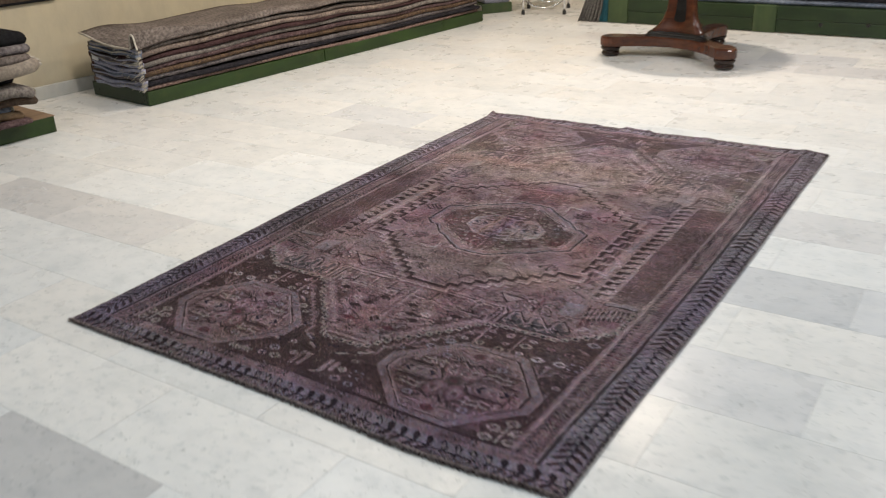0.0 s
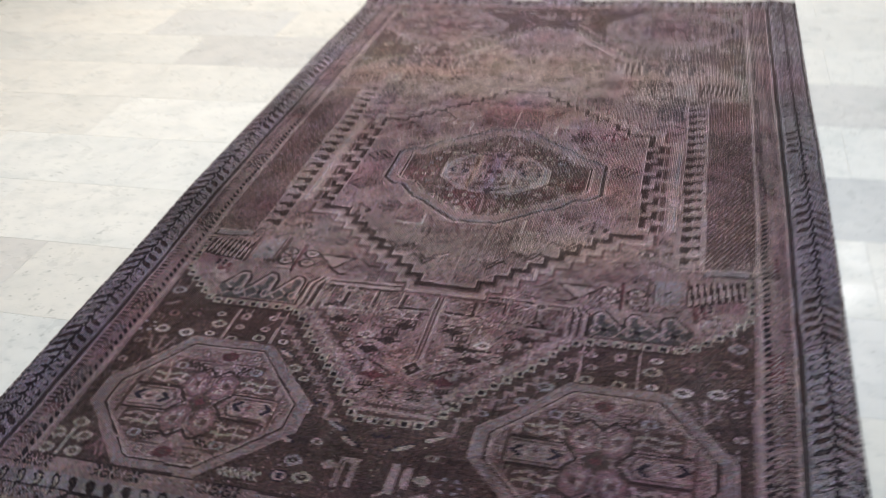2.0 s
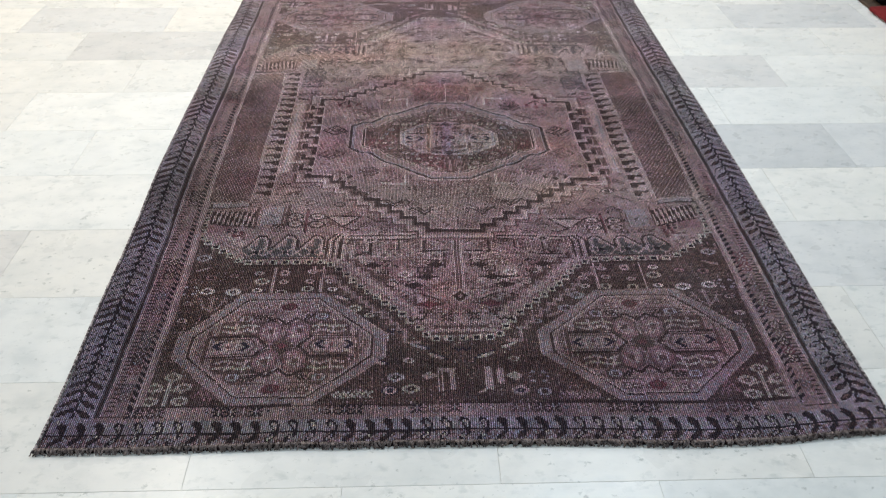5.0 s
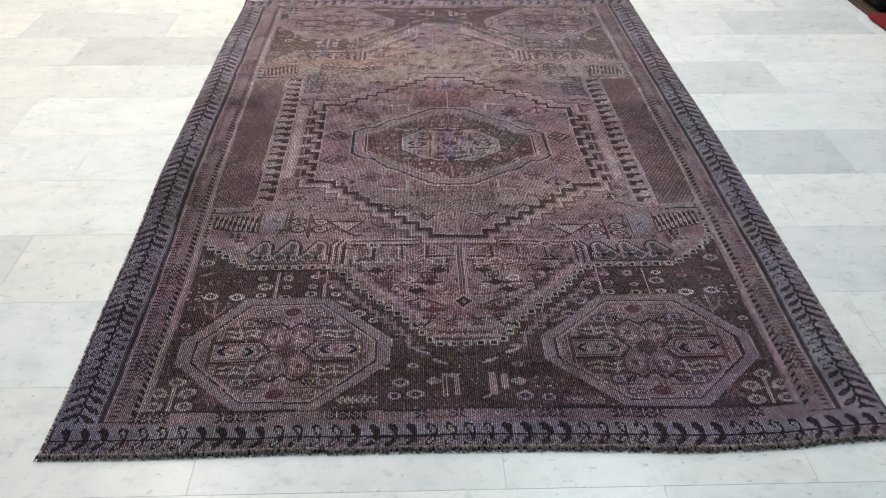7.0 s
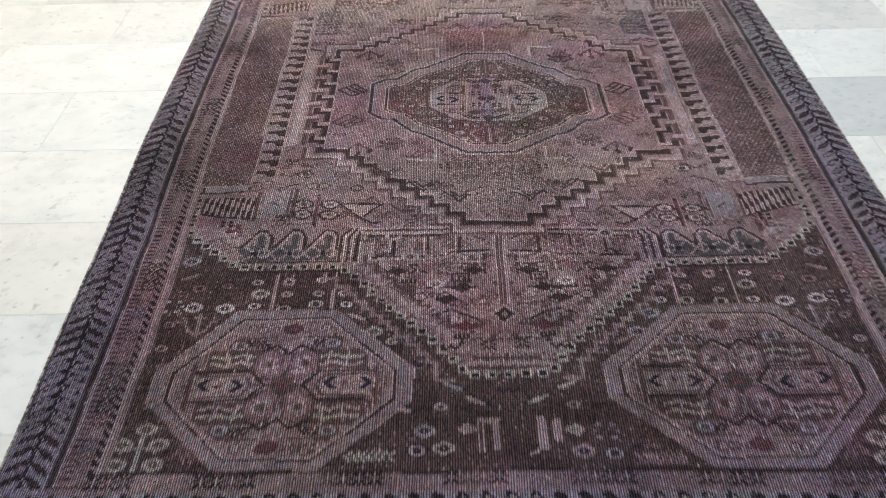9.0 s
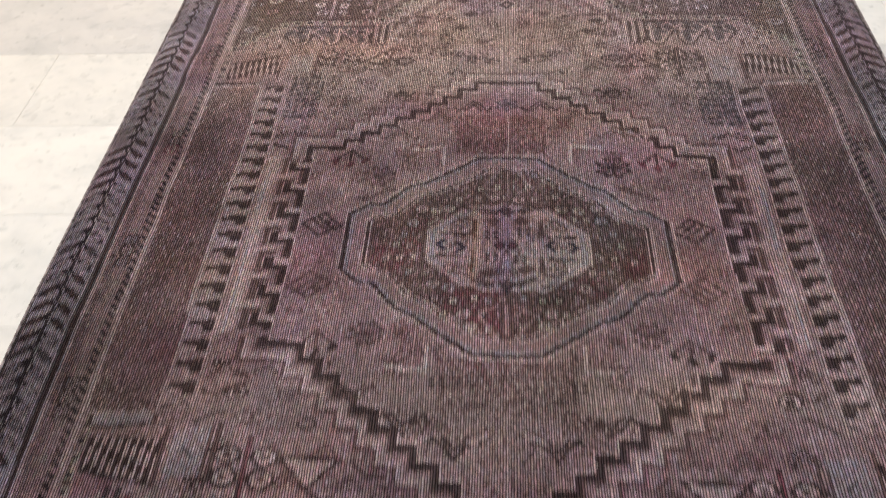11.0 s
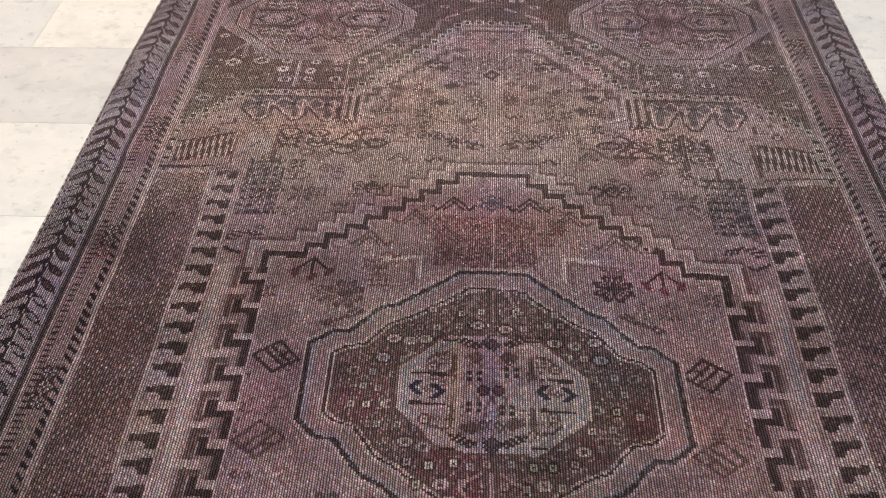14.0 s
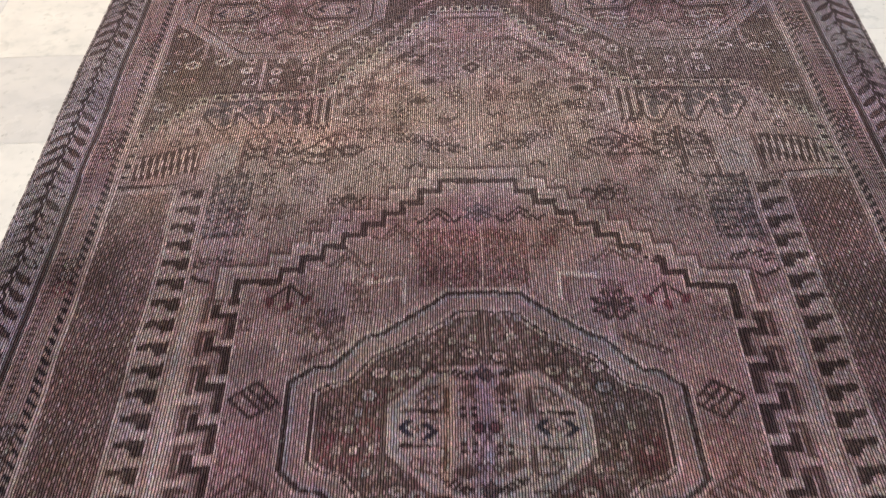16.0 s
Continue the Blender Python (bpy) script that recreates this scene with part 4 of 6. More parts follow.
        core = body & (sx < 0.172) & (sy < 0.135)
        w.fill(core & (sx > 0.166) & (sy < 0.075), CHOC)
        # curled horns over and under the two side boxes
        horn = core & (sx > 0.050) & (sx < 0.150) & (sy > 0.038) & (sy < 0.088)
        w.fill(horn, CHOC)
        for k in range(2):
            w.line([(0.060, 0.046 + 0.022 * k), (0.088, 0.058 + 0.016 * k), (0.112, 0.046 + 0.020 * k), (0.140, 0.054 + 0.016 * k)], 0.007, (PINK, STONE)[k], sx, sy, horn)
            w.line([(0.072 + 0.036 * k, 0.046), (0.080 + 0.036 * k, 0.080)], 0.006, PINK, sx, sy, horn)
        # boxes with an arrow at each end
        w.fill(core & (sx > 0.058) & (sx < 0.160) & (sy < 0.031), MAUVE)
        w.fill(core & (sx > 0.070) & (sx < 0.156) & (sy < 0.025) & (w.rng.rand(*a.shape) < 0.5), PINK)
        w.line([(0.060, 0.0), (0.074, 0.024), (0.156, 0.025)], 0.0052, CHOC, sx, sy)
        w.line([(0.036, 0.0), (0.064, 0.033), (0.162, 0.034)], 0.007, UMBER, sx, sy)
        for side in (-1, 1):
            w.stamp("arrow", ox + side * 0.114 - 0.033, oy, INDIGO, TEAL)
            w.stamp("arrow", ox + side * 0.114 + 0.033, oy, INDIGO, TEAL, True)
            w.stamp("cross", ox + side * 0.114, oy, CHOC, RED)
        # four petals about a dark heart
        petal = [(0.004, 0.020), (0.012, 0.072), (0.036, 0.086), (0.058, 0.070), (0.060, 0.040), (0.034, 0.014)]
        w.fill(w.inside([(0.034 + 1.14 * (p - 0.034), 0.05 + 1.14 * (q - 0.05)) for p, q in petal], sx, sy), CHOC)
        w.fill(w.inside(petal, sx, sy), ROSE)
        w.fill(w.inside([(0.034 + 0.7 * (p - 0.034), 0.05 + 0.7 * (q - 0.05)) for p, q in petal], sx, sy) & (w.rng.rand(*a.shape) < 0.55), PINK)
        w.fill((np.abs(sx - 0.034) < 0.007) & (np.abs(sy - 0.050) < 0.008), CHOC)
        w.fill(sx / 0.030 + sy / 0.030 < 1, BROWN)
        w.fill(sx / 0.012 + sy / 0.013 < 1, RED)
        w.line([(0.0, 0.075), (0.024, 0.098), (0.052, 0.082)], 0.006, UMBER, sx, sy, body)
        w.line([(0.028, 0.118), (0.095, 0.118), (0.095, 0.092)], 0.006, CHOC, sx, sy, body)
        for k in range(4):
            w.line([(0.040 + 0.011 * k, 0.090 + 0.003 * k), (0.052 + 0.010 * k, 0.110)], 0.0055, UMBER, sx, sy, body)
        for side in (-1, 1):
            for up_side in (-1, 1):
                w.stamp("eye", ox + side * 0.088, oy + up_side * 0.103, CHOC, LILAC)
                w.stamp("bead", ox + side * 0.062, oy + up_side * 0.138, CHOC, PINK)
                w.stamp("cross", ox + side * 0.125, oy + up_side * 0.105, CHOC, PINK)
        for up_side in (-1, 1):
            w.stamp("petal", ox, oy + up_side * 0.140, CHOC, RED)

    # long borders
    w.rect(0.674, 0.690, 0.0, 0.93, MAUVE, (y > 0.11) & (y < 2.63))
    w.fill((a > 0.672) & (a < 0.679) & (v > 0.10) & (v < 0.77), MAUVE)
    w.fill((a > 0.690) & (a < 0.745) & (v > 0.088), MAUVE)
    w.fill((a > 0.679) & (a < 0.707) & (v > 0.088), MAUVE)
    w.fill((a > 0.680) & (a < 0.689) & (v > 0.088), PINK)
    w.fill((a > 0.727) & (a < 0.751) & (v > 0.088), MAUVE)
    w.fill((a > 0.746) & (a < 0.751) & (v > 0.088), PINK)
    slant = (y - 0.9 * (a - 0.69)) % 0.0202
    w.fill((a > 0.691) & (a < 0.704) & (v > 0.1) & (slant < 0.0098), INK)
    w.fill((a > 0.729) & (a < 0.744) & (v > 0.1) & ((y % 0.0126) < 0.0043) & (value_noise(x, y, 0.16, 77) > 0.25), UMBER)
    for k in range(88):
        py = 0.115 + 0.0286 * k
        flower = k % 12 in (4, 5, 6)
        for side in (-1, 1):
            if flower or rnd.rand() < 0.55 or py < 0.75:
                w.stamp("rosette" if flower or py < 0.55 and k % 3 else "cross", side * 0.7175, py, (UMBER, RED, UMBER)[rnd.randint(3)] if flower else (CHOC, CHOC, ROSE, TEAL)[rnd.randint(4)], (PINK, SLATE, STONE)[rnd.randint(3)], both=False)
    w.fill((a > 0.751) & (v > 0.085), SLATE)
    w.fill((a > 0.752) & (a < 0.764) & (v > 0.085), TEAL)
    w.fill((a > 0.755) & (a < 0.760) & (v > 0.085), UMBER)

    # fir-tree of slanting leaves along both sides, some filled and some only outlined
    spine = 0.809
    pitch = 0.0285 + 0.0085 * np.clip((y - 0.55) / 0.55, 0, 1)
    rows_up = np.where(y < 0.55, y / 0.0285, 0.55 / 0.0285 + np.where(y < 1.10, (0.55 / 0.0085) * np.log(pitch / 0.0285), (0.55 / 0.0085) * math.log(0.037 / 0.0285) + (y - 1.10) / 0.037))
    rows_up = rows_up + np.where(x < 0, 0.35, 0.0)
    leaf_no = np.floor(rows_up).astype(int)
    down = (rows_up - leaf_no - 1.0) * 0.0365
    trees = (a > 0.765) & (v > 0.085)
    w.fill(trees & (w.rng.rand(*a.shape) < 0.35), LILAC)
    inner = [(0.004, 0.000), (0.019, -0.001), (0.033, -0.014), (0.040, -0.032), (0.023, -0.025), (0.008, -0.011)]
    outer = [(0.003, 0.008), (0.018, 0.007), (0.033, -0.006), (0.041, -0.024), (0.024, -0.017), (0.007, -0.003)]
    for u, quad in ((spine - a, inner), (a - spine, outer)):
        mx, my = sum(p for p, q in quad) / 6, sum(q for p, q in quad) / 6
        for lap in (0, 1):
            d, no = down + lap * 0.0365, leaf_no + 1 - lap
            full = ((no + (no // 11) + (quad is outer)) // 4) % 3 == 1
            leaf = w.inside(quad, u, d) & trees
            hollow = w.inside([(mx + 0.70 * (p - mx), my + 0.66 * (q - my)) for p, q in quad], u, d) & trees
            w.fill(leaf, INK)
            w.fill(leaf & hollow & full, np.where(w.rng.rand(*a.shape) < 0.5, UMBER, BROWN)[leaf & hollow & full])
            w.fill(leaf & hollow & ~full, np.where(no % 7 == 0, TEAL, SLATE)[leaf & hollow & ~full])
            w.line([(0.0, quad[0][1] + 0.008), (0.012, quad[0][1] - 0.003)], 0.0055, INK, u, d, trees)
    bend = 0.011 * (np.abs(down / 0.0365 + 0.5) - 0.25)
    w.fill(trees & (np.abs(a - spine - bend) < 0.0027), INK)
    w.fill((a > 0.850), TEAL)

    # end borders
    w.fill((v < 0.085) & (a < 0.849), SLATE)
    w.fill((v < 0.085) & (v > 0.072) & (a < 0.76), MAUVE)
    w.fill((v > 0.084) & (v < 0.111) & (a < 0.69), MAUVE)
    w.fill((v > 0.108) & (v < 0.114) & (a < 0.685), UMBER)
    for k in range(-27, 28):
        w.stamp("bug" if (k // 4) % 2 else "cross", 0.0255 * k, 0.097, (INK, CHOC, UMBER)[rnd.randint(3)], (SLATE, PINK)[rnd.randint(2)], both=False)
        w.stamp("bug" if (k // 4) % 2 else "cross", 0.0255 * k, 2.64, (UMBER, CHOC)[rnd.randint(2)], (MAUVE, PINK)[rnd.randint(2)], both=False)
    # running stem with pairs of leaves swept back from it, four filled and four outlined by turns
    foot = (v < 0.035) & (a < 0.849)
    w.fill(foot, np.where(w.rng.rand(*a.shape) < 0.45, SLATE, np.where(w.rng.rand(*a.shape) < 0.55, MAUVE, CHOC))[foot])
    w.fill((np.abs(v - 0.036) < 0.0026), INK)
    row = (x + 0.460) / 0.0387
    no = np.ceil(row).astype(int)
    back, rise = (row - no) * 0.0387, v - 0.037
    full = (no + 2) % 8 < 4
    upper = [(0.0, 0.0), (0.002, 0.015), (-0.006, 0.029), (-0.018, 0.036), (-0.024, 0.024), (-0.015, 0.012), (-0.009, 0.0)]
    lower = [(-0.003, 0.0), (-0.002, -0.010), (-0.013, -0.023), (-0.025, -0.030), (-0.025, -0.018), (-0.013, -0.006)]
    for leaf in (upper, lower):
        mx, my = sum(p for p, q in leaf) / len(leaf), sum(q for p, q in leaf) / len(leaf)
        m = w.inside(leaf, back, rise)
        hole = w.inside([(mx + 0.52 * (p - mx), my + 0.62 * (q - my)) for p, q in leaf], back, rise) & ~full
        w.fill(m, INK)
        w.fill(m & full & (w.rng.rand(*a.shape) < 0.35), UMBER)
        w.fill(m & hole, np.where(w.rng.rand(*a.shape) < 0.5, SLATE, STONE)[m & hole])
    w.fill((v < 0.008), UMBER)
    w.fill((v < 0.008) & (w.rng.rand(*a.shape) < 0.18), STONE)
    return w


def dyed(w):
    """The colour of each knot: its dye, the streaks of uneven dyeing across the rug, wear and the purple overdye."""
    colour = np.array([PALETTE[k] for k in range(14)])[w.dye]
    x, y = w.px, w.py
    rng = np.random.RandomState(8)
    tuft = rng.rand(*x.shape, 1)
    hue = rng.rand(*x.shape, 3)
    colour = colour * (0.80 + 0.38 * tuft + 0.42 * tuft**4)
    colour = colour * (1 + 0.34 * (hue - 0.5) * np.array([1.0, 0.5, 0.9]))
    # uneven dye lots, in bands along the weft
    lot = value_noise(x * 0.12, y, 0.07, 81)[..., None] - 0.5
    fade = value_noise(x, y, 0.14, 87)[..., None] - 0.5
    small = value_noise(x, y, 0.035, 90)[..., None] - 0.5
    colour = colour * (1 + 0.34 * lot + 0.40 * fade + 0.34 * small)
    colour = 0.93 * colour + 0.07 * np.array([0.125, 0.087, 0.090])
    # worn low pile: the pale foundation shows, warm at the far end and above the near lozenges
    grey = colour.mean(-1, keepdims=True)
    wear = np.exp(-(((y - 1.97) / 0.19) ** 2)) * (0.35 + 0.65 * value_noise(x, y, 0.30, 82)) * (np.abs(x) < 0.70)
    wear = wear + 0.75 * np.exp(-(((y - 0.93) / 0.09) ** 2)) * value_noise(x, y, 0.25, 83) * (np.abs(x) < 0.72)
    wear = wear + 0.40 * np.exp(-(((y - 2.25) / 0.12) ** 2)) * value_noise(x, y, 0.2, 89) * (np.abs(x) < 0.70)
    wear = np.clip(wear + 0.35 * (value_noise(x, y, 0.16, 84) - 0.6), 0, 0.58)[..., None]
    wear = wear * np.where((w.dye == UMBER) | (w.dye == INK) | (w.dye == CHOC) | (w.dye == TEAL), 0.22, 1.0)[..., None]
    colour = colour * (1 - wear) + wear * (0.35 * colour + 0.65 * np.array([0.290, 0.240, 0.206]))
    colour = colour * (1 + 0.8 * wear * (tuft - 0.45))
    # bluish purple overdye left in patches
    violet = np.clip(2.2 * (value_noise(x, y, 0.30, 85) - 0.58), 0, 1) * np.where(np.abs(x) > 0.64, 0.60, 0.55)
    violet = violet + 0.55 * np.exp(-(((x + 0.80) / 0.12) ** 2) - ((y - 0.25) / 0.4) ** 2)
    violet = np.clip(violet + 0.45 * np.exp(-((x / 0.16) ** 2) - ((y - 0.08) / 0.09) ** 2), 0, 1)[..., None]
    colour = colour * (1 - violet + violet * np.array([0.98, 0.92, 1.17]))
    red = np.clip(3.0 * (value_noise(x, y, 0.17, 86) - 0.55), 0, 1)[..., None]
    colour = colour * (1 - red + red * np.where(y[..., None] > 1.0, np.array([1.03, 0.93, 0.96]), np.array([1.03, 0.94, 0.97])))
    ochre = np.clip(3.0 * (value_noise(x, y, 0.15, 88) - 0.60), 0, 1)[..., None] * (np.abs(x) < 0.66)[..., None]
    colour = colour * (1 - ochre + ochre * np.where(y[..., None] > 1.7, np.array([1.04, 0.99, 0.94]), np.array([1.04, 1.00, 0.93])))
    # the far end is the more faded one
    fade = np.clip((y - 1.55) / 0.7, 0, 1)[..., None]
    colour = colour * (1 + 0.36 * fade * fade * (3 - 2 * fade))
    blend = 0.30 * fade
    colour = colour * (1 - blend) + blend * np.array([0.150, 0.105, 0.106])
    # small pools of rose, lilac and straw left by uneven overdyeing
    for seed, size, pool in ((91, 0.085, (0.15, -0.07, -0.03)), (92, 0.075, (-0.05, -0.05, 0.17)), (93, 0.095, (0.05, 0.03, -0.09)), (94, 0.05, (-0.13, -0.12, -0.08))):
        much = np.clip(3.2 * (value_noise(x, y * 0.7, size, seed) - 0.60), 0, 1)[..., None]
        colour = colour * (1 + np.where(y > 1.05, 0.42, 0.28)[..., None] * much * np.array(pool))
    # the lozenge field took a rosier dye
    rosy = np.exp(-((x / 0.40) ** 6) - ((y - 1.40) / 0.36) ** 6) * (0.3 + 1.1 * value_noise(x, y, 0.2, 95))
    colour = colour * (1 + rosy[..., None] * np.array([0.035, -0.035, -0.025]))
    core = np.exp(-((x / 0.25) ** 6) - ((y - 1.305) / 0.20) ** 6)[..., None]
    colour = colour * (1 + core * np.array([-0.05, 0.05, 0.02]))
    specks = rng.rand(*x.shape) < 0.0006
    colour[specks] = colour[specks] * 0.4 + np.array([0.26, 0.22, 0.19])
    # the overdye took more deeply along one long side
    deep = np.exp(-(((x + 0.80) / 0.24) ** 2)) * np.clip(1.9 - y, 0, 1)
    colour = colour * (1 - 0.24 * deep[..., None])
    # yellowed and lilac stripes down the heart of the medallion
    inmost = np.exp(-(((y - 1.305) / 0.11) ** 4))[..., None]
    gold, mauve = np.exp(-(((x + 0.062) / 0.010) ** 2))[..., None], np.exp(-(((x + 0.004) / 0.018) ** 2))[..., None]
    colour = colour * (1 + inmost * (gold * np.array([0.08, 0.05, -0.14]) + mauve * np.array([-0.06, -0.06, 0.18])))
    # the sunned, yellower stretch beyond the lozenge
    sunned = np.exp(-(((y - 2.02) / 0.20) ** 2))[..., None] * (np.abs(x) < 0.64)[..., None]
    colour = colour * (1 + sunned * np.array([0.065, 0.01, -0.035]))
    colour = colour * (1 + np.clip(1.15 - y, 0, 0.5)[..., None] * np.array([-0.05, 0.05, 0.04]))
    colour = colour * (1 + np.clip(y - 0.9, 0, 0.4)[..., None] * np.array([-0.08, 0.08, 0.03]))
    # the middle is paler, the flanks beside the medallion darker, a near band slightly paler
    pale_middle = np.exp(-((x / 0.55) ** 4)) * np.clip((y - 0.5) / 0.6, 0, 1)
    flank = np.clip((np.abs(x) - 0.50) / 0.12, 0, 1) * np.exp(-(((y - 1.22) / 0.34) ** 4))
    colour = colour * (1 + 0.11 * pale_middle - 0.15 * flank + 0.06 * np.exp(-(((y - 0.76) / 0.30) ** 4)))[..., None]
    colour = 1.03 * colour * np.array([0.943, 1.008, 1.035])
    return np.clip(colour, 0.004, 0.6)


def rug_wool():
    """Knotted wool: ribs along the warp, one bump a knot; the shade between them is put into the colour."""
    n = Nodes("rug_wool")
    dye = n.add("ShaderNodeAttribute", attribute_name="dye").outputs["Color"]
    knot = n.add("ShaderNodeSeparateXYZ")
    n.join(n.add("ShaderNodeAttribute", attribute_name="knot").outputs["Vector"], knot.inputs[0])
    # each rib has its own start, and the knots lie a little slantwise on it
    rib = n.add("ShaderNodeMath", operation="FLOOR")
    n.join(knot.outputs[0], rib.inputs[0])
    start = n.add("ShaderNodeTexWhiteNoise", noise_dimensions="1D")
    n.join(rib.outputs[0], start.inputs["W"])
    lean = n.add("ShaderNodeMath", operation="MULTIPLY_ADD")
    lean.inputs[1].default_value = 0.55
    n.join(knot.outputs[0], lean.inputs[0])
    n.join(knot.outputs[1], lean.inputs[2])
    shifted = n.add("ShaderNodeMath", operation="MULTIPLY_ADD")
    shifted.inputs[1].default_value = 0.32
    n.join(start.outputs["Value"], shifted.inputs[0])
    n.join(lean.outputs[0], shifted.inputs[2])
    waves = []
    for source in (knot.outputs[0], shifted.outputs[0]):
        turn = n.add("ShaderNodeMath", operation="MULTIPLY")
        turn.inputs[1].default_value = math.pi
        n.join(source, turn.inputs[0])
        sine = n.add("ShaderNodeMath", operation="SINE")
        n.join(turn.outputs[0], sine.inputs[0])
        size = n.add("ShaderNodeMath", operation="ABSOLUTE")
        n.join(sine.outputs[0], size.inputs[0])
        waves.append(size.outputs[0])
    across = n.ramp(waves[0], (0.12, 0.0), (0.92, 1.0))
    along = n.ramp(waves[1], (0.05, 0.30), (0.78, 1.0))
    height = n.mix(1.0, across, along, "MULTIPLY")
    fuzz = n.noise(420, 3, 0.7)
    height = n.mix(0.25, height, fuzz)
    # shade in the grooves and light on the knot ends, multiplied into the dye
    rib_shade = n.ramp(height, (0.15, (0.23, 0.203, 0.212)), (0.5, (0.80, 0.77, 0.78)), (0.9, (2.16, 2.11, 2.14)))
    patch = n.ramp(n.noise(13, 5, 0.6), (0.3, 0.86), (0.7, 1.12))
    colour = n.mix(1.0, n.mix(1.0, dye, rib_shade, "MULTIPLY"), patch, "MULTIPLY")
    n.bump(height, 0.9, 0.0028)
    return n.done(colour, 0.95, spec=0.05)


def rug_place(px, py):
    """Where a spot of the chart lies on the floor: the rug is wider at one border and its outline wanders."""
    out = np.clip((np.abs(px) - 0.45) / 0.26, 0, 1)
    late = np.clip((py - 0.25) / 1.0, 0, 1)
    late = late * late * (3 - 2 * late)
    wide = np.where(px < 0, 0.023 * late, 0.012 + 0.014 * late)
    rim = np.clip((np.abs(px) - 0.70) / 0.15, 0, 1)
    X = XC + px + np.sign(px) * (out * wide + rim * 0.012 * (value_noise(np.sign(px) * 3.0 + 0 * px, py, 0.35, 91) - 0.5))
    near, far = np.clip(1 - py / 0.5, 0, 1), np.clip(1 - (LENGTH - py) / 0.5, 0, 1)
    bulge = 0.004 + 0.011 * np.exp(-(((px - 0.45) / 0.26) ** 2)) - 0.012 * np.clip((px - 0.62) / 0.2, 0, 1)
    Y = Y0 + py + near * (0.008 * (value_noise(px, 0 * px, 0.11, 92) - 0.5) - bulge) + far * (0.004 + 0.016 * (value_noise(px, 0 * px + 9.0, 0.13, 93) - 0.5))
    return X, Y


def rug_mesh():
    chart = weave()
    shade = dyed(chart)
    i, j = np.meshgrid(np.arange(COLS + 1), np.arange(ROWS + 1))
    px, py = i * KX - COLS * KX / 2, j * KY
    X, Y = rug_place(px, py)
    lean = np.random.RandomState(31)
    X = X + 0.0012 * (lean.rand(1, COLS + 1) - 0.5) + 0.0012 * (lean.rand(ROWS + 1, COLS + 1) - 0.5) + 0.004 * (value_noise(px, py, 0.09, 96) - 0.5)
    Y = Y + 0.0012 * (lean.rand(ROWS + 1, 1) - 0.5) + 0.0016 * (lean.rand(ROWS + 1, COLS + 1) - 0.5) + 0.0012 * ((np.arange(COLS + 1) % 2) - 0.5)[None, :] + 0.004 * (value_noise(px, py, 0.11, 97) - 0.5)
    edge = np.minimum(np.minimum(px + HALF, HALF - px), np.minimum(py, LENGTH - py))
    Z = 0.0085 + 0.0022 * (value_noise(px, py, 0.16, 94) - 0.5) - 0.003 * np.clip(1 - edge / 0.012, 0, 1) ** 2
    swell = np.clip(value_noise(px, 0 * px, 0.06, 95) - 0.30, 0, 1) ** 2
    ripple = np.exp(-(((LENGTH - py) / 0.06) ** 2)) * (0.055 * swell + 0.004 * value_noise(px, 0 * px, 0.02, 98))
    Z = Z + ripple
    co = np.stack([X, Y, Z], -1).reshape(-1, 3)
    wide = COLS + 1
    quad = lambda jj, ii: np.stack([jj * wide + ii, jj * wide + ii + 1, (jj + 1) * wide + ii + 1, (jj + 1) * wide + ii], -1)
    ii, jj = np.meshgrid(np.arange(COLS), np.arange(ROWS))
    faces = quad(jj, ii).reshape(-1, 4)
    # the cut edge, down to the floor
    ring = np.concatenate([np.arange(COLS), np.arange(ROWS) * wide + COLS, ROWS * wide + np.arange(COLS, 0, -1), np.arange(ROWS, 0, -1) * wide])
    low = co[ring] * np.array([1, 1, 0]) + np.array([0, 0, 0.0005])
    base = len(co) + np.arange(len(ring))
    skirt = np.stack([ring, base, np.roll(base, -1), np.roll(ring, -1)], -1)
    co = np.concatenate([co, low])
    faces = np.concatenate([faces, skirt])
    me = bpy.data.meshes.new("woven_field")
    me.vertices.add(len(co))
    me.vertices.foreach_set("co", co.ravel().astype(np.float32))
    me.loops.add(faces.size)
    me.loops.foreach_set("vertex_index", faces.ravel().astype(np.int32))
    me.polygons.add(len(faces))
    me.polygons.foreach_set("loop_start", np.arange(0, faces.size, 4, dtype=np.int32))
    me.update(calc_edges=True)
    rgba = np.ones((len(faces), 4), np.float32)
    rgba[: shade.shape[0] * shade.shape[1], :3] = shade.reshape(-1, 3)
    rgba[shade.shape[0] * shade.shape[1] :, :3] = (0.03, 0.022, 0.024)
    me.attributes.new("dye", "FLOAT_COLOR", "FACE").data.foreach_set("color", rgba.ravel())
    knot = np.zeros((len(co), 3), np.float32)
    knot[: i.size, 0], knot[: i.size, 1] = i.ravel() * KX / KNOT_X, j.ravel() * KY / KNOT_Y
    me.attributes.new("knot", "FLOAT_VECTOR", "POINT").data.foreach_set("vector", knot.ravel())
    me.shade_smooth()
    return me


rug = tagged(thing("patterned_rug", pose(0, 0, 0)), "worn overdyed purple-brown wool rug with a stepped medallion", "rug")
field = new("woven_field", rug_mesh())
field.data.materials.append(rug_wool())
field.parent = rug


def stitched(name, dark, pale):
    """Overcast yarn: dark winding with pale stitches across the cord."""
    n = Nodes(name)
    stitch = n.ramp(n.noise(1.0, 2, 0.5, stretch=(30, 130, 30)), (0.44, dark), (0.58, pale))
    n.bump(n.noise(240, 3, 0.7), 0.6, 0.002)
    return n.done(stitch, 0.95, spec=0.1)


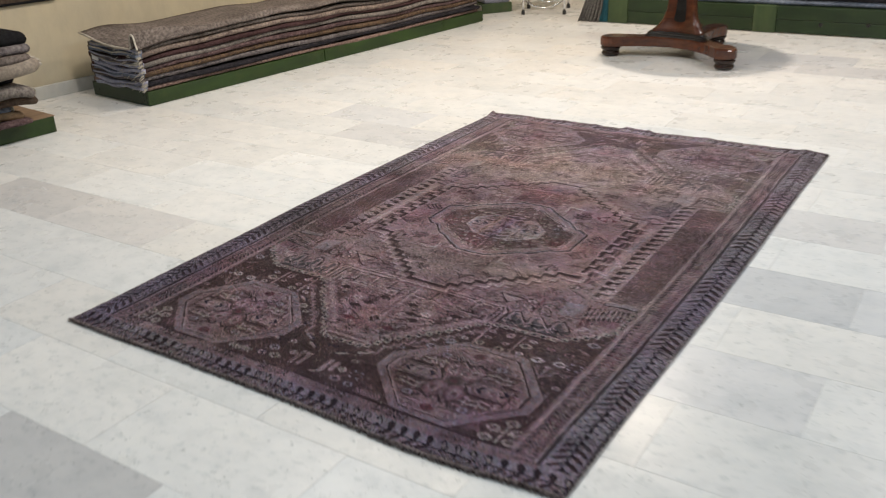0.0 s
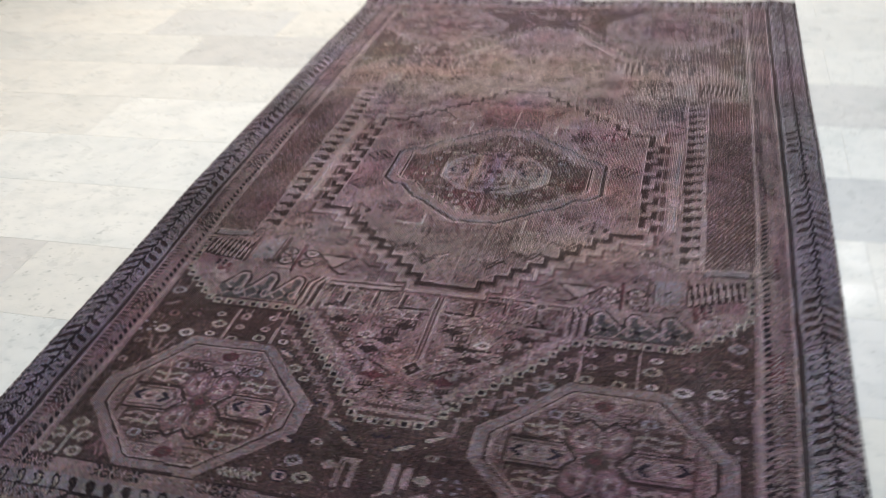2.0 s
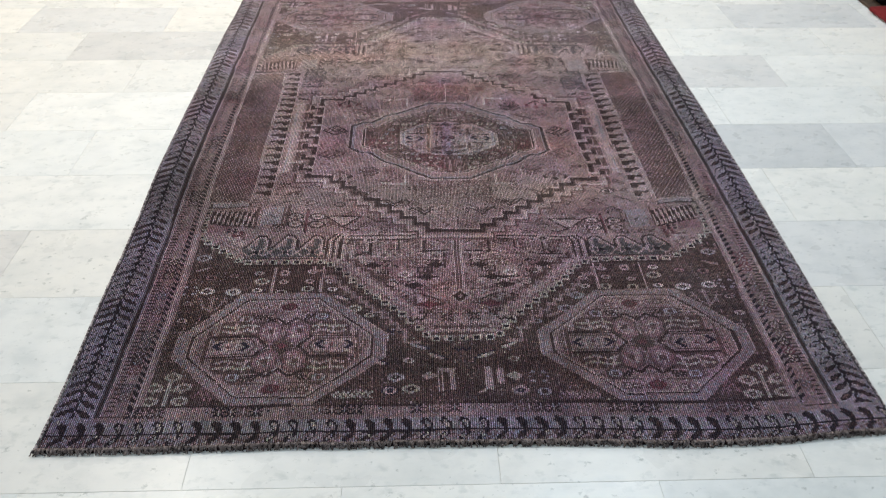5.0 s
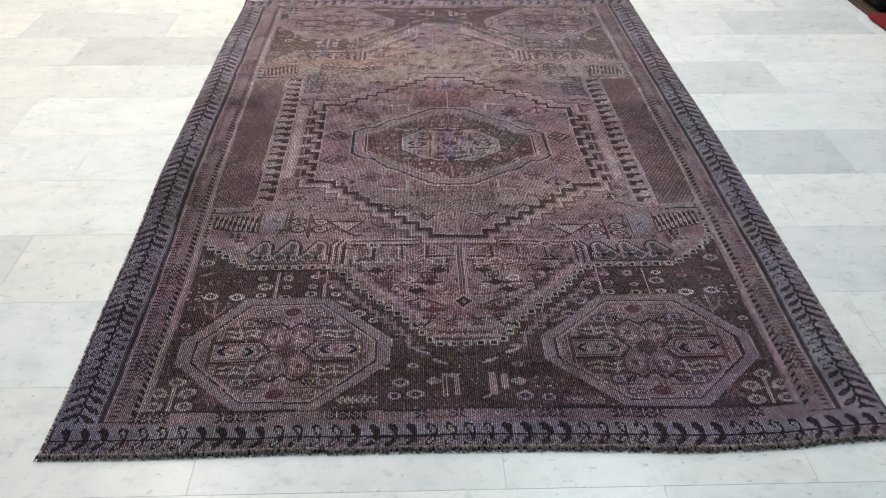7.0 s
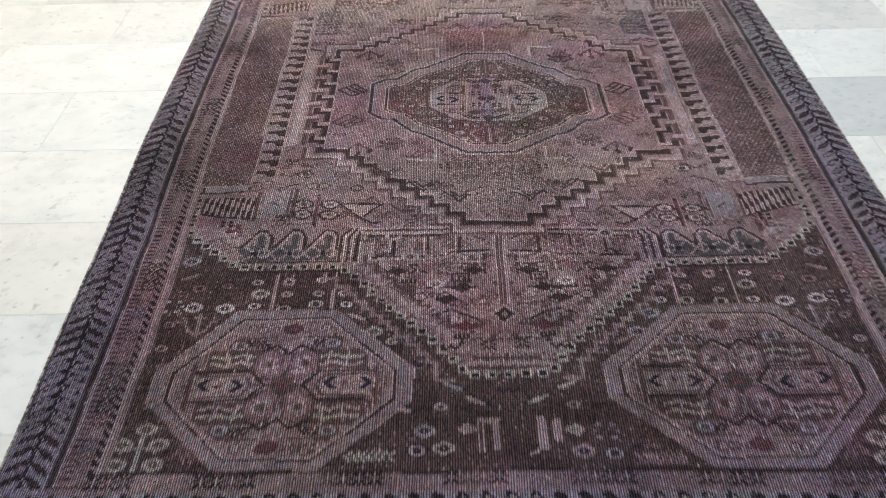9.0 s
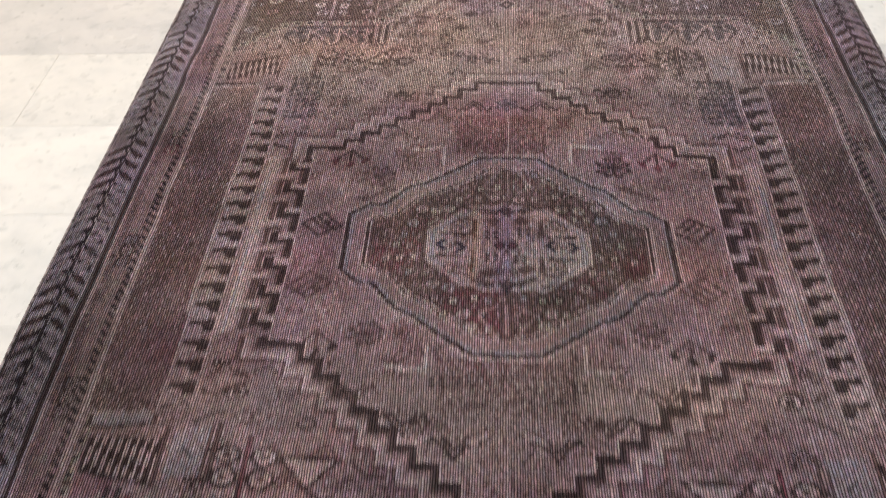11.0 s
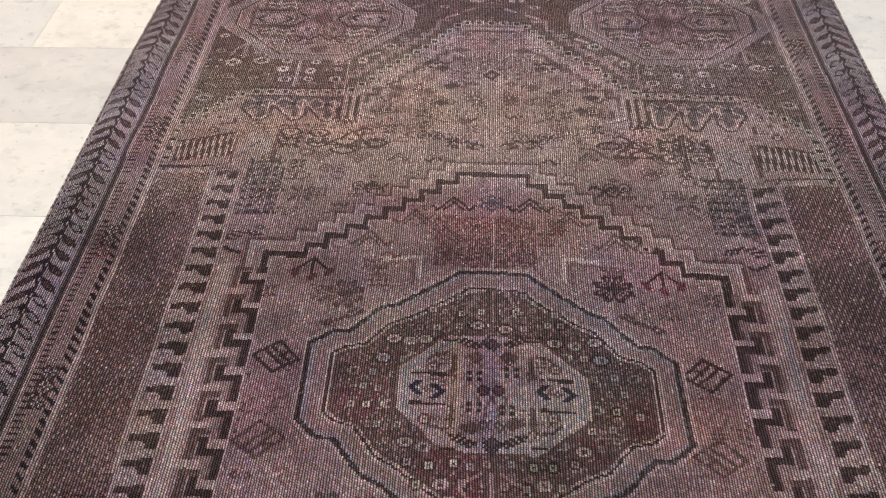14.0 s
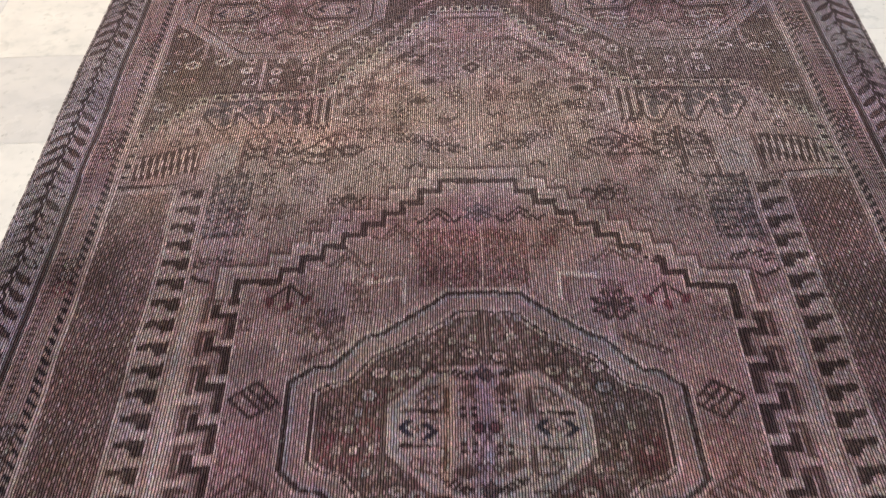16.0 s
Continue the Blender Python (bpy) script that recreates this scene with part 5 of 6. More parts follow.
YARN = stitched("selvedge_yarn", (0.085, 0.068, 0.074), (0.40, 0.35, 0.36))
FRINGE = cloth("fringe_yarn", (0.026, 0.018, 0.020), (0.34, 0.28, 0.27), 130)


def selvedge(side):
    """The overcast cord along one side: a thin bundle wound with yarn."""
    steps = 900
    def ring(k, s):
        px, py = np.array([side * HALF]), np.array([LENGTH * s])
        X, Y = rug_place(px, py)
        r = 0.0027 + 0.0005 * math.sin(k * 2.1) + 0.0003 * math.sin(k * 0.37)
        return [(float(X[0]) + r * math.cos(q) + side * 0.002, float(Y[0]), 0.0048 + r * math.sin(q)) for q in (math.pi * m / 3 for m in range(6))]
    return sweep(ring, [k / steps for k in range(steps + 1)])


for side in (-1, 1):
    part("selvedge", selvedge(side), YARN, rug, "dark overcast wool edge cord", smooth=True)


def fringe(end):
    """Short worn knots and loose ends of the warp along one end."""
    bm = bmesh.new()
    rng = random.Random(40 + end)
    n = 520
    for k in range(n):
        px = -HALF + 2 * HALF * (k + rng.random()) / n
        X, Y = rug_place(np.array([px]), np.array([LENGTH if end else 0.0]))
        x, y, out = float(X[0]), float(Y[0]), 1 if end else -1
        length = rng.uniform(0.0015, 0.0065)
        drift, r = rng.uniform(-0.010, 0.010), rng.uniform(0.0014, 0.0036)
        path = [(x, y - out * 0.006, 0.0085), (x + 0.3 * drift, y + out * 0.3 * length, 0.0085 + rng.uniform(-0.001, 0.004)), (x + 0.7 * drift, y + out * 0.75 * length, 0.005), (x + drift, y + out * length, 0.0025)]
        sweep(lambda i, p: [(p[0] + r * (1 - 0.18 * i) * math.cos(q), p[1] + 0.4 * r * math.sin(q), p[2] + r * (1 - 0.2 * i) * math.sin(q)) for q in (0.3, 1.55, 2.8, 4.05, 5.3)], path, bm=bm)
    return bm


for end in (0, 1):
    tagged(part("fringe", fringe(end), FRINGE, rug, "short frayed dark wool fringe", smooth=True), kind="stuff")

# ---- table ----


def concave_triangle(reach, lobe, waist, turn):
    """Outline of a three-lobed base with hollow sides."""
    pts = []
    for k in range(3):
        q = turn + 2 * math.pi * k / 3
        cx, cy = (reach - lobe) * math.cos(q), (reach - lobe) * math.sin(q)
        for i in range(9):
            w = q + math.radians(-100 + 25 * i)
            pts.append((cx + lobe * math.cos(w), cy + lobe * math.sin(w)))
        a, b = pts[-1], None
        q2 = q + 2 * math.pi / 3
        bx, by = (reach - lobe) * math.cos(q2) + lobe * math.cos(q2 - math.radians(100)), (reach - lobe) * math.sin(q2) + lobe * math.sin(q2 - math.radians(100))
        mx, my = waist * math.cos(q + math.pi / 3), waist * math.sin(q + math.pi / 3)
        mx, my = 2 * mx - (a[0] + bx) / 2, 2 * my - (a[1] + by) / 2
        for i in range(1, 12):
            s = i / 12
            pts.append(((1 - s) ** 2 * a[0] + 2 * s * (1 - s) * mx + s * s * bx, (1 - s) ** 2 * a[1] + 2 * s * (1 - s) * my + s * s * by))
    return pts


def grown(pts, k):
    return [(p * k, q * k) for p, q in pts]


def pedestal_table(place):
    ob = thing("pedestal_table", place)
    turn = math.radians(-40)
    base = concave_triangle(0.575, 0.072, 0.125, turn)
    levels = [(0.985, 0.072), (1.0, 0.078), (1.0, 0.128), (0.985, 0.137), (0.96, 0.140)]
    part("base", sweep(lambda k, l: [(p, q, l[1]) for p, q in grown(base, l[0])], levels), MAHOGANY, ob)
    for k in range(3):
        q = turn + 2 * math.pi * k / 3
        at = (0.50 * math.cos(q), 0.50 * math.sin(q))
        part("foot", turned([(0.038, 0), (0.056, 0.006), (0.064, 0.020), (0.060, 0.032), (0.052, 0.037), (0.060, 0.043), (0.070, 0.053), (0.070, 0.062), (0.062, 0.071), (0.05, 0.074)], 32, at=at), FOOT, ob, "dark glossy turned bun foot", smooth=True)
    tri = concave_triangle(0.265, 0.045, 0.125, turn)
    part("plinth", sweep(lambda k, l: [(p, q, l[1]) for p, q in grown(tri, l[0])], [(1.0, 0.140), (1.0, 0.150), (0.95, 0.154), (0.95, 0.164), (0.90, 0.170), (0.88, 0.176)]), EBONY, ob, "black ebonised moulding")
    col = concave_triangle(0.225, 0.043, 0.110, turn)
    shape = [(0.98, 0.176), (0.96, 0.186), (0.80, 0.215), (0.66, 0.26), (0.57, 0.32), (0.52, 0.40), (0.49, 0.55), (0.50, 0.68), (0.62, 0.72), (0.66, 0.73)]
    part("column", sweep(lambda k, l: [(p, q, l[1]) for p, q in grown(col, l[0])], shape), MAHOGANY, ob, smooth=True)
    for k in range(3):
        q = turn + math.pi / 3 + 2 * math.pi * k / 3
        out, side = Vector((math.cos(q), math.sin(q), 0)), Vector((-math.sin(q), math.cos(q), 0))
        rows = [(0.70, 0.232, 0.038), (0.66, 0.262, 0.052), (0.57, 0.32, 0.044), (0.52, 0.40, 0.038), (0.49, 0.55, 0.034), (0.50, 0.66, 0.030)]
        ring = lambda i, r: [tuple(out * (0.110 * r[0] + 0.0035) + side * (s * 0.86 * r[2]) + Vector((0, 0, r[1]))) for s in (-1, 1)] + [tuple(out * (0.110 * r[0] - 0.02) + side * (s * 0.86 * r[2]) + Vector((0, 0, r[1]))) for s in (1, -1)]
        part("panel", sweep(ring, rows), EBONY, ob, "black inlaid column panel")
    part("tabletop", turned([(0.0, 0.73), (0.445, 0.73), (0.470, 0.737), (0.475, 0.75), (0.470, 0.765), (0.455, 0.77), (0.0, 0.77)], 72), MAHOGANY, ob)
    return tagged(ob, "dark mahogany pedestal table on three turned feet", "table")


FOOT = paint("dark_polish", (0.022, 0.009, 0.007), 0.14, 0.3, 20)
pedestal_table(pose(0.10, 4.76, 0))

# ---- stacks of folded rugs ----
TONES = {
    "rose": ((0.17, 0.10, 0.088), (0.28, 0.205, 0.178)), "navy": ((0.012, 0.012, 0.017), (0.04, 0.036, 0.042)), "slate": ((0.10, 0.085, 0.088), (0.20, 0.18, 0.18)),
    "ochre": ((0.17, 0.115, 0.065), (0.065, 0.040, 0.038)), "plum": ((0.065, 0.034, 0.037), (0.15, 0.105, 0.105)), "grey": ((0.25, 0.225, 0.205), (0.15, 0.13, 0.12)),
    "maroon": ((0.035, 0.016, 0.018), (0.08, 0.045, 0.045)), "mauve": ((0.29, 0.235, 0.200), (0.155, 0.115, 0.102)), "taupe": ((0.130, 0.106, 0.095), (0.205, 0.176, 0.160)),
    "black": ((0.006, 0.006, 0.007), (0.016, 0.016, 0.018)), "sand": ((0.34, 0.29, 0.24), (0.22, 0.19, 0.16)), "denim": ((0.11, 0.135, 0.19), (0.22, 0.25, 0.31)),
    "brown": ((0.06, 0.042, 0.032), (0.11, 0.08, 0.06)), "tan": ((0.26, 0.18, 0.11), (0.19, 0.13, 0.08)), "red": ((0.16, 0.012, 0.018), (0.24, 0.03, 0.03)), "teal": ((0.03, 0.12, 0.16), (0.05, 0.18, 0.22)),
    "lilac": ((0.30, 0.31, 0.42), (0.48, 0.48, 0.58)), "ivory": ((0.62, 0.58, 0.50), (0.48, 0.44, 0.38))}
WOOL = {k: cloth("wool_" + k, a, b, 55, k in ("rose", "slate", "ochre", "plum", "mauve", "navy", "taupe", "grey")) for k, (a, b) in TONES.items()}


def roll(s):
    """The slow rise and fall that all the rugs of a long stack share."""
    return math.sin(2.2 * s - 0.9) + 0.8 + 0.30 * math.sin(5.3 * s) + 0.50 * math.sin(7.4 * s + 0.6) + 0.20 * math.sin(12.1 * s) - 1.5 * math.exp(-((s / 0.32) ** 2))


def folded_rug(name, wool, label, length, width, thick, seed, fold="side", sag=0.006, group="", place=None, edge=None, swell=0.0):
    """A rug folded into a soft slab: two plies that meet at a rounded fold, with a crease between. It lies along local y; its fold
    faces +x (side) or +y (end)."""
    rng = random.Random(seed)
    ob = thing(name, place)
    w1, w2, w3 = rng.uniform(0, 6), rng.uniform(0, 6), rng.uniform(0, 6)
    steps = 48

    def ripple(s):
        return swell * roll(s) + sag * (math.sin(1.9 * s + w1) + 0.6 * math.sin(4.3 * s + w2)) + 0.25 * sag * math.sin(11 * s + w3)

    def ply(z0, z1, slip):
        """One ply of the fold as a loft with a rounded front."""
        def ring(k, s):
            dz, front = ripple(s), slip + 0.006 * math.sin(2.3 * s + w2) + 0.003 * math.sin(7 * s + w1)
            mid, r = (z0 + z1) / 2, (z1 - z0) / 2
            pts = [(front - r + r * math.cos(q), mid + r * math.sin(q)) for q in (math.pi * (m / 6 - 0.5) for m in range(7))]
            pts += [(-0.35 * width, z1 + 0.002 * math.sin(3 * s)), (-width, z1), (-width, z0), (-0.35 * width, z0)]
            if fold == "side":
                return [(px, s, pz + dz) for px, pz in pts]
            return [(s, px, pz + dz) for px, pz in pts]
        return sweep(ring, [length * k / steps for k in range(steps + 1)])

    part("body", ply(0.0, thick, rng.uniform(-0.006, 0.006)), wool, ob, smooth=True)
    if edge:
        def turned_end(k, s):
            x = -width * s
            z0, wob = ripple(0.0) + 1.5 * swell * s, 0.004 * math.sin(15 * s + w2) + 0.006 * math.sin(6 * s + 0.4 * w1) - 0.008 * math.sin(math.pi * s)
            out = lambda m: 0.004 + (0.007 + 0.003 * math.sin(17 * s + w3)) * abs(math.sin(2 * math.pi * m / 8)) + 0.014 * math.sin(math.pi * m / 8) + 0.010 * math.sin(6 * s + w1) * math.sin(math.pi * m / 8) + 0.014 * math.exp(-((s / 0.07) ** 2)) * math.sin(math.pi * m / 8)
            return [(x, 0.002, z0 + wob)] + [(x, -max(0.001, out(m)), z0 + thick * m / 8 + wob) for m in range(1, 8)] + [(x, 0.002, z0 + thick + wob)]
        part("turned_end", sweep(turned_end, [0.0 + 0.90 * k / 60 for k in range(61)]), WOOL[("lilac", "lilac", "slate", "denim")[seed % 4]], ob, "blue-grey back of the weave", smooth=True)
        def cord(k, s):
            x = -0.90 * width + 0.90 * width * s
            z = thick * 0.75 + ripple(0.0) + 1.35 * swell * (1 - s) + 0.004 * math.sin(13.5 * (1 - s) + w2) + 0.006 * math.sin(5.4 * (1 - s) + 0.4 * w1) - 0.008 * math.sin(math.pi * s)
            return [(x, -0.022 + 0.0045 * math.cos(q), z + 0.0045 * math.sin(q)) for q in (math.pi * m / 4 for m in range(8))]
        part("binding", sweep(cord, [k / 40 for k in range(41)]), edge, ob, "pale overcast edge", smooth=True)
        # loose threads at the front corner and along the end
        bm = bmesh.new()
        for k in range(15):
            px = -0.5 * width * rng.random() ** 3.5 + 0.006
            z0 = ripple(0.0) + 1.5 * swell * (-px / width) + thick * rng.uniform(0.15, 0.9)
            path = [(px, -0.010, z0), (px + rng.uniform(-0.006, 0.010), -0.024, z0 + rng.uniform(-0.006, 0.006)), (px + rng.uniform(-0.010, 0.018), -0.034 - 0.010 * rng.random(), z0 - rng.uniform(0.004, 0.018))]
            sweep(lambda i, p: [(p[0] + 0.0021 * math.cos(q), p[1], p[2] + 0.0021 * math.sin(q)) for q in (0.5, 2.6, 4.7)], path, bm=bm)
        tagged(part("loose_threads", bm, WOOL["ivory"], ob, "frayed pale threads at the corner"), kind="stuff")
    return tagged(ob, label, "rug", group)


LONG = "rugs stacked along the wall"
z = 0.0905
for k, (tone, thick, label) in enumerate((
        ("rose", 0.026, "folded pinkish flat-woven rug at the bottom of the stack"), ("navy", 0.030, "folded near-black wool rug in the long stack"), ("slate", 0.032, "folded blue-grey patterned rug in the long stack"),
        ("ochre", 0.030, "folded ochre and brown patterned rug in the stack"), ("plum", 0.030, "folded plum patterned wool rug in the stack"), ("grey", 0.030, "folded pale grey wool rug in the stack"),
        ("maroon", 0.028, "folded dark maroon wool rug in the stack"), ("mauve", 0.032, "folded faded mauve patterned rug near the top"), ("taupe", 0.026, "folded grey-brown wool rug near the top"))):
    folded_rug("folded_rug", WOOL[tone], label, 3.40, 0.60, thick, 100 + k, "side", 0.0044, LONG, LEFT @ pose(-0.006 + 0.004 * math.sin(2.1 * k), 0.010 + 0.006 * math.sin(1.7 * k), z), WOOL["ivory"] if k in (5, 7, 8) else WOOL["lilac"], 0.0019 * k)
    z += thick + 0.001


def draped_top(place):
    """The uppermost rug: spread flat, with a rolled-up lip along its front and a sagging end."""
    ob = thing("top_rug", place)

    def height(x, y):
        return 0.008 + 0.0165 * roll(y) + 0.003 * math.sin(5.1 * y + 4 * x) + 0.012 * math.exp(-((y / 0.12) ** 2)) * (math.cos(7 * x) - 0.5) + 0.040 * math.exp(-(((x + 0.62) / 0.22) ** 2) - (y / 0.35) ** 2) - 0.014 * math.exp(-(((x + 0.02) / 0.20) ** 2) - (y / 0.30) ** 2) + 0.02 * math.exp(-(((x + 0.62) / 0.3) ** 2) - (y / 0.3) ** 2)

    def ring(k, s):
        y = 3.42 * s - 0.02
        path = [(-0.62 + 0.065 * i, height(-0.62 + 0.065 * i, y)) for i in range(9)]
        lip = 0.066 * math.exp(-((y / 0.32) ** 2)) + 0.024 + 0.005 * math.sin(6.5 * y)
        x1, z1 = path[-1]
        path += [(x1 + 0.022, z1 + 0.002), (x1 + 0.042, z1 + 0.18 * lip), (x1 + 0.044, z1 + 0.60 * lip), (x1 + 0.049, z1 + 0.88 * lip), (x1 + 0.064, z1 + lip), (x1 + 0.080, z1 + 0.93 * lip), (x1 + 0.090, z1 + 0.68 * lip), (x1 + 0.096, z1 + 0.36 * lip), (x1 + 0.106, z1 + 0.05 * lip)]
        return [(p, y, q + 0.011) for p, q in path] + [(p, y, q) for p, q in path[::-1]]

    part("sheet", sweep(ring, [(k / 60) ** 1.3 for k in range(61)]), WOOL["taupe"], ob, smooth=True)
    first = ring(0, 0.0)[:18]
    rim = lambda k, p: [(p[0], p[1] - 0.002 + 0.007 * math.cos(q), p[2] - 0.004 + 0.007 * math.sin(q)) for q in (math.pi * m / 4 for m in range(8))]
    part("binding", sweep(rim, first), WOOL["ivory"], ob, "ivory overcast edge", smooth=True)
    return tagged(ob, "grey-brown rug spread over the stack, ivory edge", "rug", LONG)


draped_top(LEFT @ pose(0, 0, z))
tag = tagged(part("price_tag", box(-0.035, 0.035, -0.001, 0.001, -0.045, 0.0, 0.0006), paint("card", (0.62, 0.63, 0.66), 0.6)), "small white card tag pinned to a rug end", "tag")
tag.matrix_world = LEFT @ pose(-0.50, -0.012, 0.285, 0, 8, 0)

HEAP = "folded rugs heaped on the platform"


def heaped_rug(place, wool, label, thick, bend, seed, fringe=None):
    """A folded rug with soft rounded front and end; its end droops or curls up by bend, and may carry a fringe."""
    rng = random.Random(seed)
    ob = thing("folded_rug", place)
    deep, w1, w2 = 0.70, rng.uniform(0, 6), rng.uniform(0, 6)
    r = 0.5 * thick

    def middle(y):
        return r + bend * min(1.0, max(0.0, 1 + y / 0.17)) ** 2 + 0.004 * math.sin(6 * y + w1) + 0.002 * math.sin(17 * y + w2)

    def ring(k, y):
        e = min(1.0, max(0.0, (y + r) / r))
        half, mid = r * math.sqrt(max(0.0, 1 - e**3.5)) + 0.0012, middle(y)
        front = deep + 0.016 * math.sin(5 * y + w2) + 0.006 * math.sin(23 * y + w1) - 0.012 * e
        pts = [(front - half + half * math.cos(q), y, mid + half * math.sin(q)) for q in (math.pi * (m / 8 - 0.5) for m in range(9))]
        return pts + [(0.35, y, mid + half + 0.003 * math.sin(9 * y)), (0, y, mid + half), (0, y, mid - half), (0.35, y, mid - half)]

    ys = [-1.15 + 0.09 * k for k in range(11)] + [-0.20 + 0.02 * k for k in range(int((0.20 - r) / 0.02))] + [-r + r * math.sin(math.pi / 2 * m / 7) for m in range(8)]
    part("body", sweep(ring, ys), wool, ob, smooth=True)
    if fringe:
        bm = bmesh.new()
        for k in range(170):
            x, rad = 0.10 + (deep - 0.11) * (k + rng.random()) / 170, rng.uniform(0.0028, 0.0050)
            z, drop, lean = middle(0.0) + rng.uniform(-0.3, 0.9) * r, rng.uniform(0.004, 0.016), rng.uniform(-0.008, 0.008)
            path = [(x, -0.25 * r, z), (x + 0.4 * lean, 0.006, z + 0.002), (x + lean, 0.013, z - drop)]
            sweep(lambda i, p: [(p[0] + rad * math.cos(q), p[1] + 0.3 * rad * math.sin(q), p[2] + rad * math.sin(q)) for q in (0.5, 2.1, 3.7, 5.3)], path, bm=bm)
        tagged(part("fringe", bm, fringe, ob, "short pale wool fringe", smooth=True), kind="stuff")
    return tagged(ob, label, "rug", HEAP)


z = 0.0965
for k, (tone, thick, out, slip, bend, trim, label) in enumerate((
        ("plum", 0.020, -0.06, -0.05, 0.0, None, "thin wine-red patterned rug under the heap"), ("tan", 0.040, -0.10, -0.06, -0.012, None, "tan flat-woven rug folded in the heap"), ("denim", 0.036, -0.14, -0.11, -0.008, "ivory", "blue-grey fringed rug folded in the heap"),
        ("brown", 0.050, -0.08, 0.02, -0.022, None, "dark brown rug folded over in the heap"), ("grey", 0.060, -0.05, -0.01, -0.030, "ivory", "grey-beige wool rug folded thickly, pale fringe"), ("navy", 0.034, -0.12, -0.07, 0.0, None, "near-black wool rug folded in the heap"),
        ("sand", 0.070, -0.02, 0.04, 0.022, "ivory", "beige wool rug with a fringed fold"), ("taupe", 0.044, -0.06, -0.07, 0.0, None, "grey-brown flecked rug folded in the heap"), ("slate", 0.046, -0.05, -0.06, 0.0, None, "blue-grey wool rug folded in the heap"), ("black", 0.072, -0.07, -0.06, -0.010, None, "black wool rug folded on top of the heap"))):
    heaped_rug(LEFT @ pose(-0.57 + out, -0.712 + slip + (0.085 if k > 6 else 0.0), z), WOOL[tone], label, thick, bend, 300 + k, WOOL[trim] if trim else None)
    z += thick + 0.001

hanging = thing("hanging_rug", LEFT @ pose(-0.815, 0, 0))
part("weave", box(0, 0.012, -2.4, -0.03, 0.615, 2.3, 0.003), WOOL["brown"], hanging)
part("edge_cord", box(0, 0.016, -2.4, -0.03, 0.600, 0.615, 0.004), WOOL["black"], hanging)
tagged(hanging, "dark brown rug hung on the cream wall", "rug")

# ---- far platform and what lies on it ----
plat_c = thing("display_platform", pose(-0.93, 5.85, 0, 0, 0, -0.6))
for x0, x1 in ((0.178, 1.215), (1.395, 3.3)):
    part("front_board", box(x0, x1, 0.004, 0.030, 0.008, 0.104, 0.003), GREEN_B, plat_c)
    part("front_board", box(x0, x1, 0.006, 0.030, 0.107, 0.205, 0.003), GREEN_B, plat_c)
for x0 in (0.0, 1.217, 3.3):
    part("post", box(x0, x0 + 0.176, 0.0, 0.05, 0.002, 0.207, 0.004), GREEN_C, plat_c, "paler green end-grain post")
part("deck", box(0.0, 3.476, 0.03, 0.95, 0.186, 0.206, 0.003), GREEN_B, plat_c)
for x0, zz in ((0.60, 0.115), (1.72, 0.08), (2.05, 0.095), (2.42, 0.12)):
    part("knot", turned([(0.016, 0.0), (0.014, 0.0025), (0.0, 0.003)], 14), EBONY, plat_c, "dark wood knot").matrix_local = pose(x0, 0.0045, zz, 90)
tagged(plat_c, "tall green wooden platform with paler green posts", "platform", "rug platforms")
# upper rugs are unseen, added as a dark mass for the table to reflect
z = 0.2075
for k, (tone, label) in enumerate((("denim", "folded blue-grey striped rug on the far platform"), ("navy", "folded dark blue rug on the far platform"), ("maroon", "unseen dark maroon rug added to the far stack"), ("brown", "unseen dark brown rug added to the far stack"), ("navy", "folded dark blue rug on the far platform"), ("plum", "unseen plum rug added to the far stack"))):
    folded_rug("folded_rug", WOOL[tone], label, 3.2 - 0.03 * k, 0.8, 0.042, 500 + k, "side", 0.003, "rugs on the far platform", pose(-0.93, 5.85, 0, 0, 0, -0.6) @ pose(0.16, 0.03 + 0.004 * (k % 3), z, 0, 0, -90))
    z += 0.043


def drape(place, width, height, wool, label, seed, name, lean=0.0):
    """Cloth hanging in tight upright folds, spreading where it meets the floor."""
    rng = random.Random(seed)
    ob = thing(name, place)
    n = 90
    phase = [rng.uniform(0, 6) for _ in range(4)]
    def ring(k, s):
        z = height * (1 - s) + 0.003
        spread = 1 + 0.35 * s * s
        front = []
        for i in range(n + 1):
            u = i / n - 0.5
            fold = 0.020 * math.sin(34 * u + phase[0]) + 0.010 * math.sin(71 * u + phase[1] + s)
            front.append((u * width * spread - lean * s * s, -0.03 * s * s + fold * (0.6 + 0.6 * s), z))
        return front + [(p, q + 0.012, r) for p, q, r in front[::-1]]
    part("folds", sweep(ring, [k / 14 for k in range(15)]), wool, ob, smooth=True)
    return tagged(ob, label, "textile")


SHAWL = cloth("shawl_stripes", (0.03, 0.03, 0.035), (0.30, 0.28, 0.25), 90)
drape(pose(-1.03, 5.87, 0), 0.14, 0.5, SHAWL, "grey striped shawl hanging in folds to the floor", 7, "shawl", 0.07)
drape(pose(-0.955, 5.90, 0), 0.07, 0.5, WOOL["teal"], "teal blue cloth hanging beside the shawl", 8, "cloth")

# ---- far corner: chair and a low platform ----
chair = thing("chair", pose(-1.72, 6.25, 0, 0, 0, 20))


def tube(path, r, steps=10):
    pts = [Vector(p) for p in path]
    def ring(k, p):
        d = (pts[min(k + 1, len(pts) - 1)] - pts[max(k - 1, 0)]).normalized()
        side = d.cross(Vector((0.31, 0.87, 0.39))).normalized()
        up = d.cross(side)
        return [tuple(p + side * r * math.cos(q) + up * r * math.sin(q)) for q in (2 * math.pi * m / steps for m in range(steps))]
    return sweep(ring, pts)


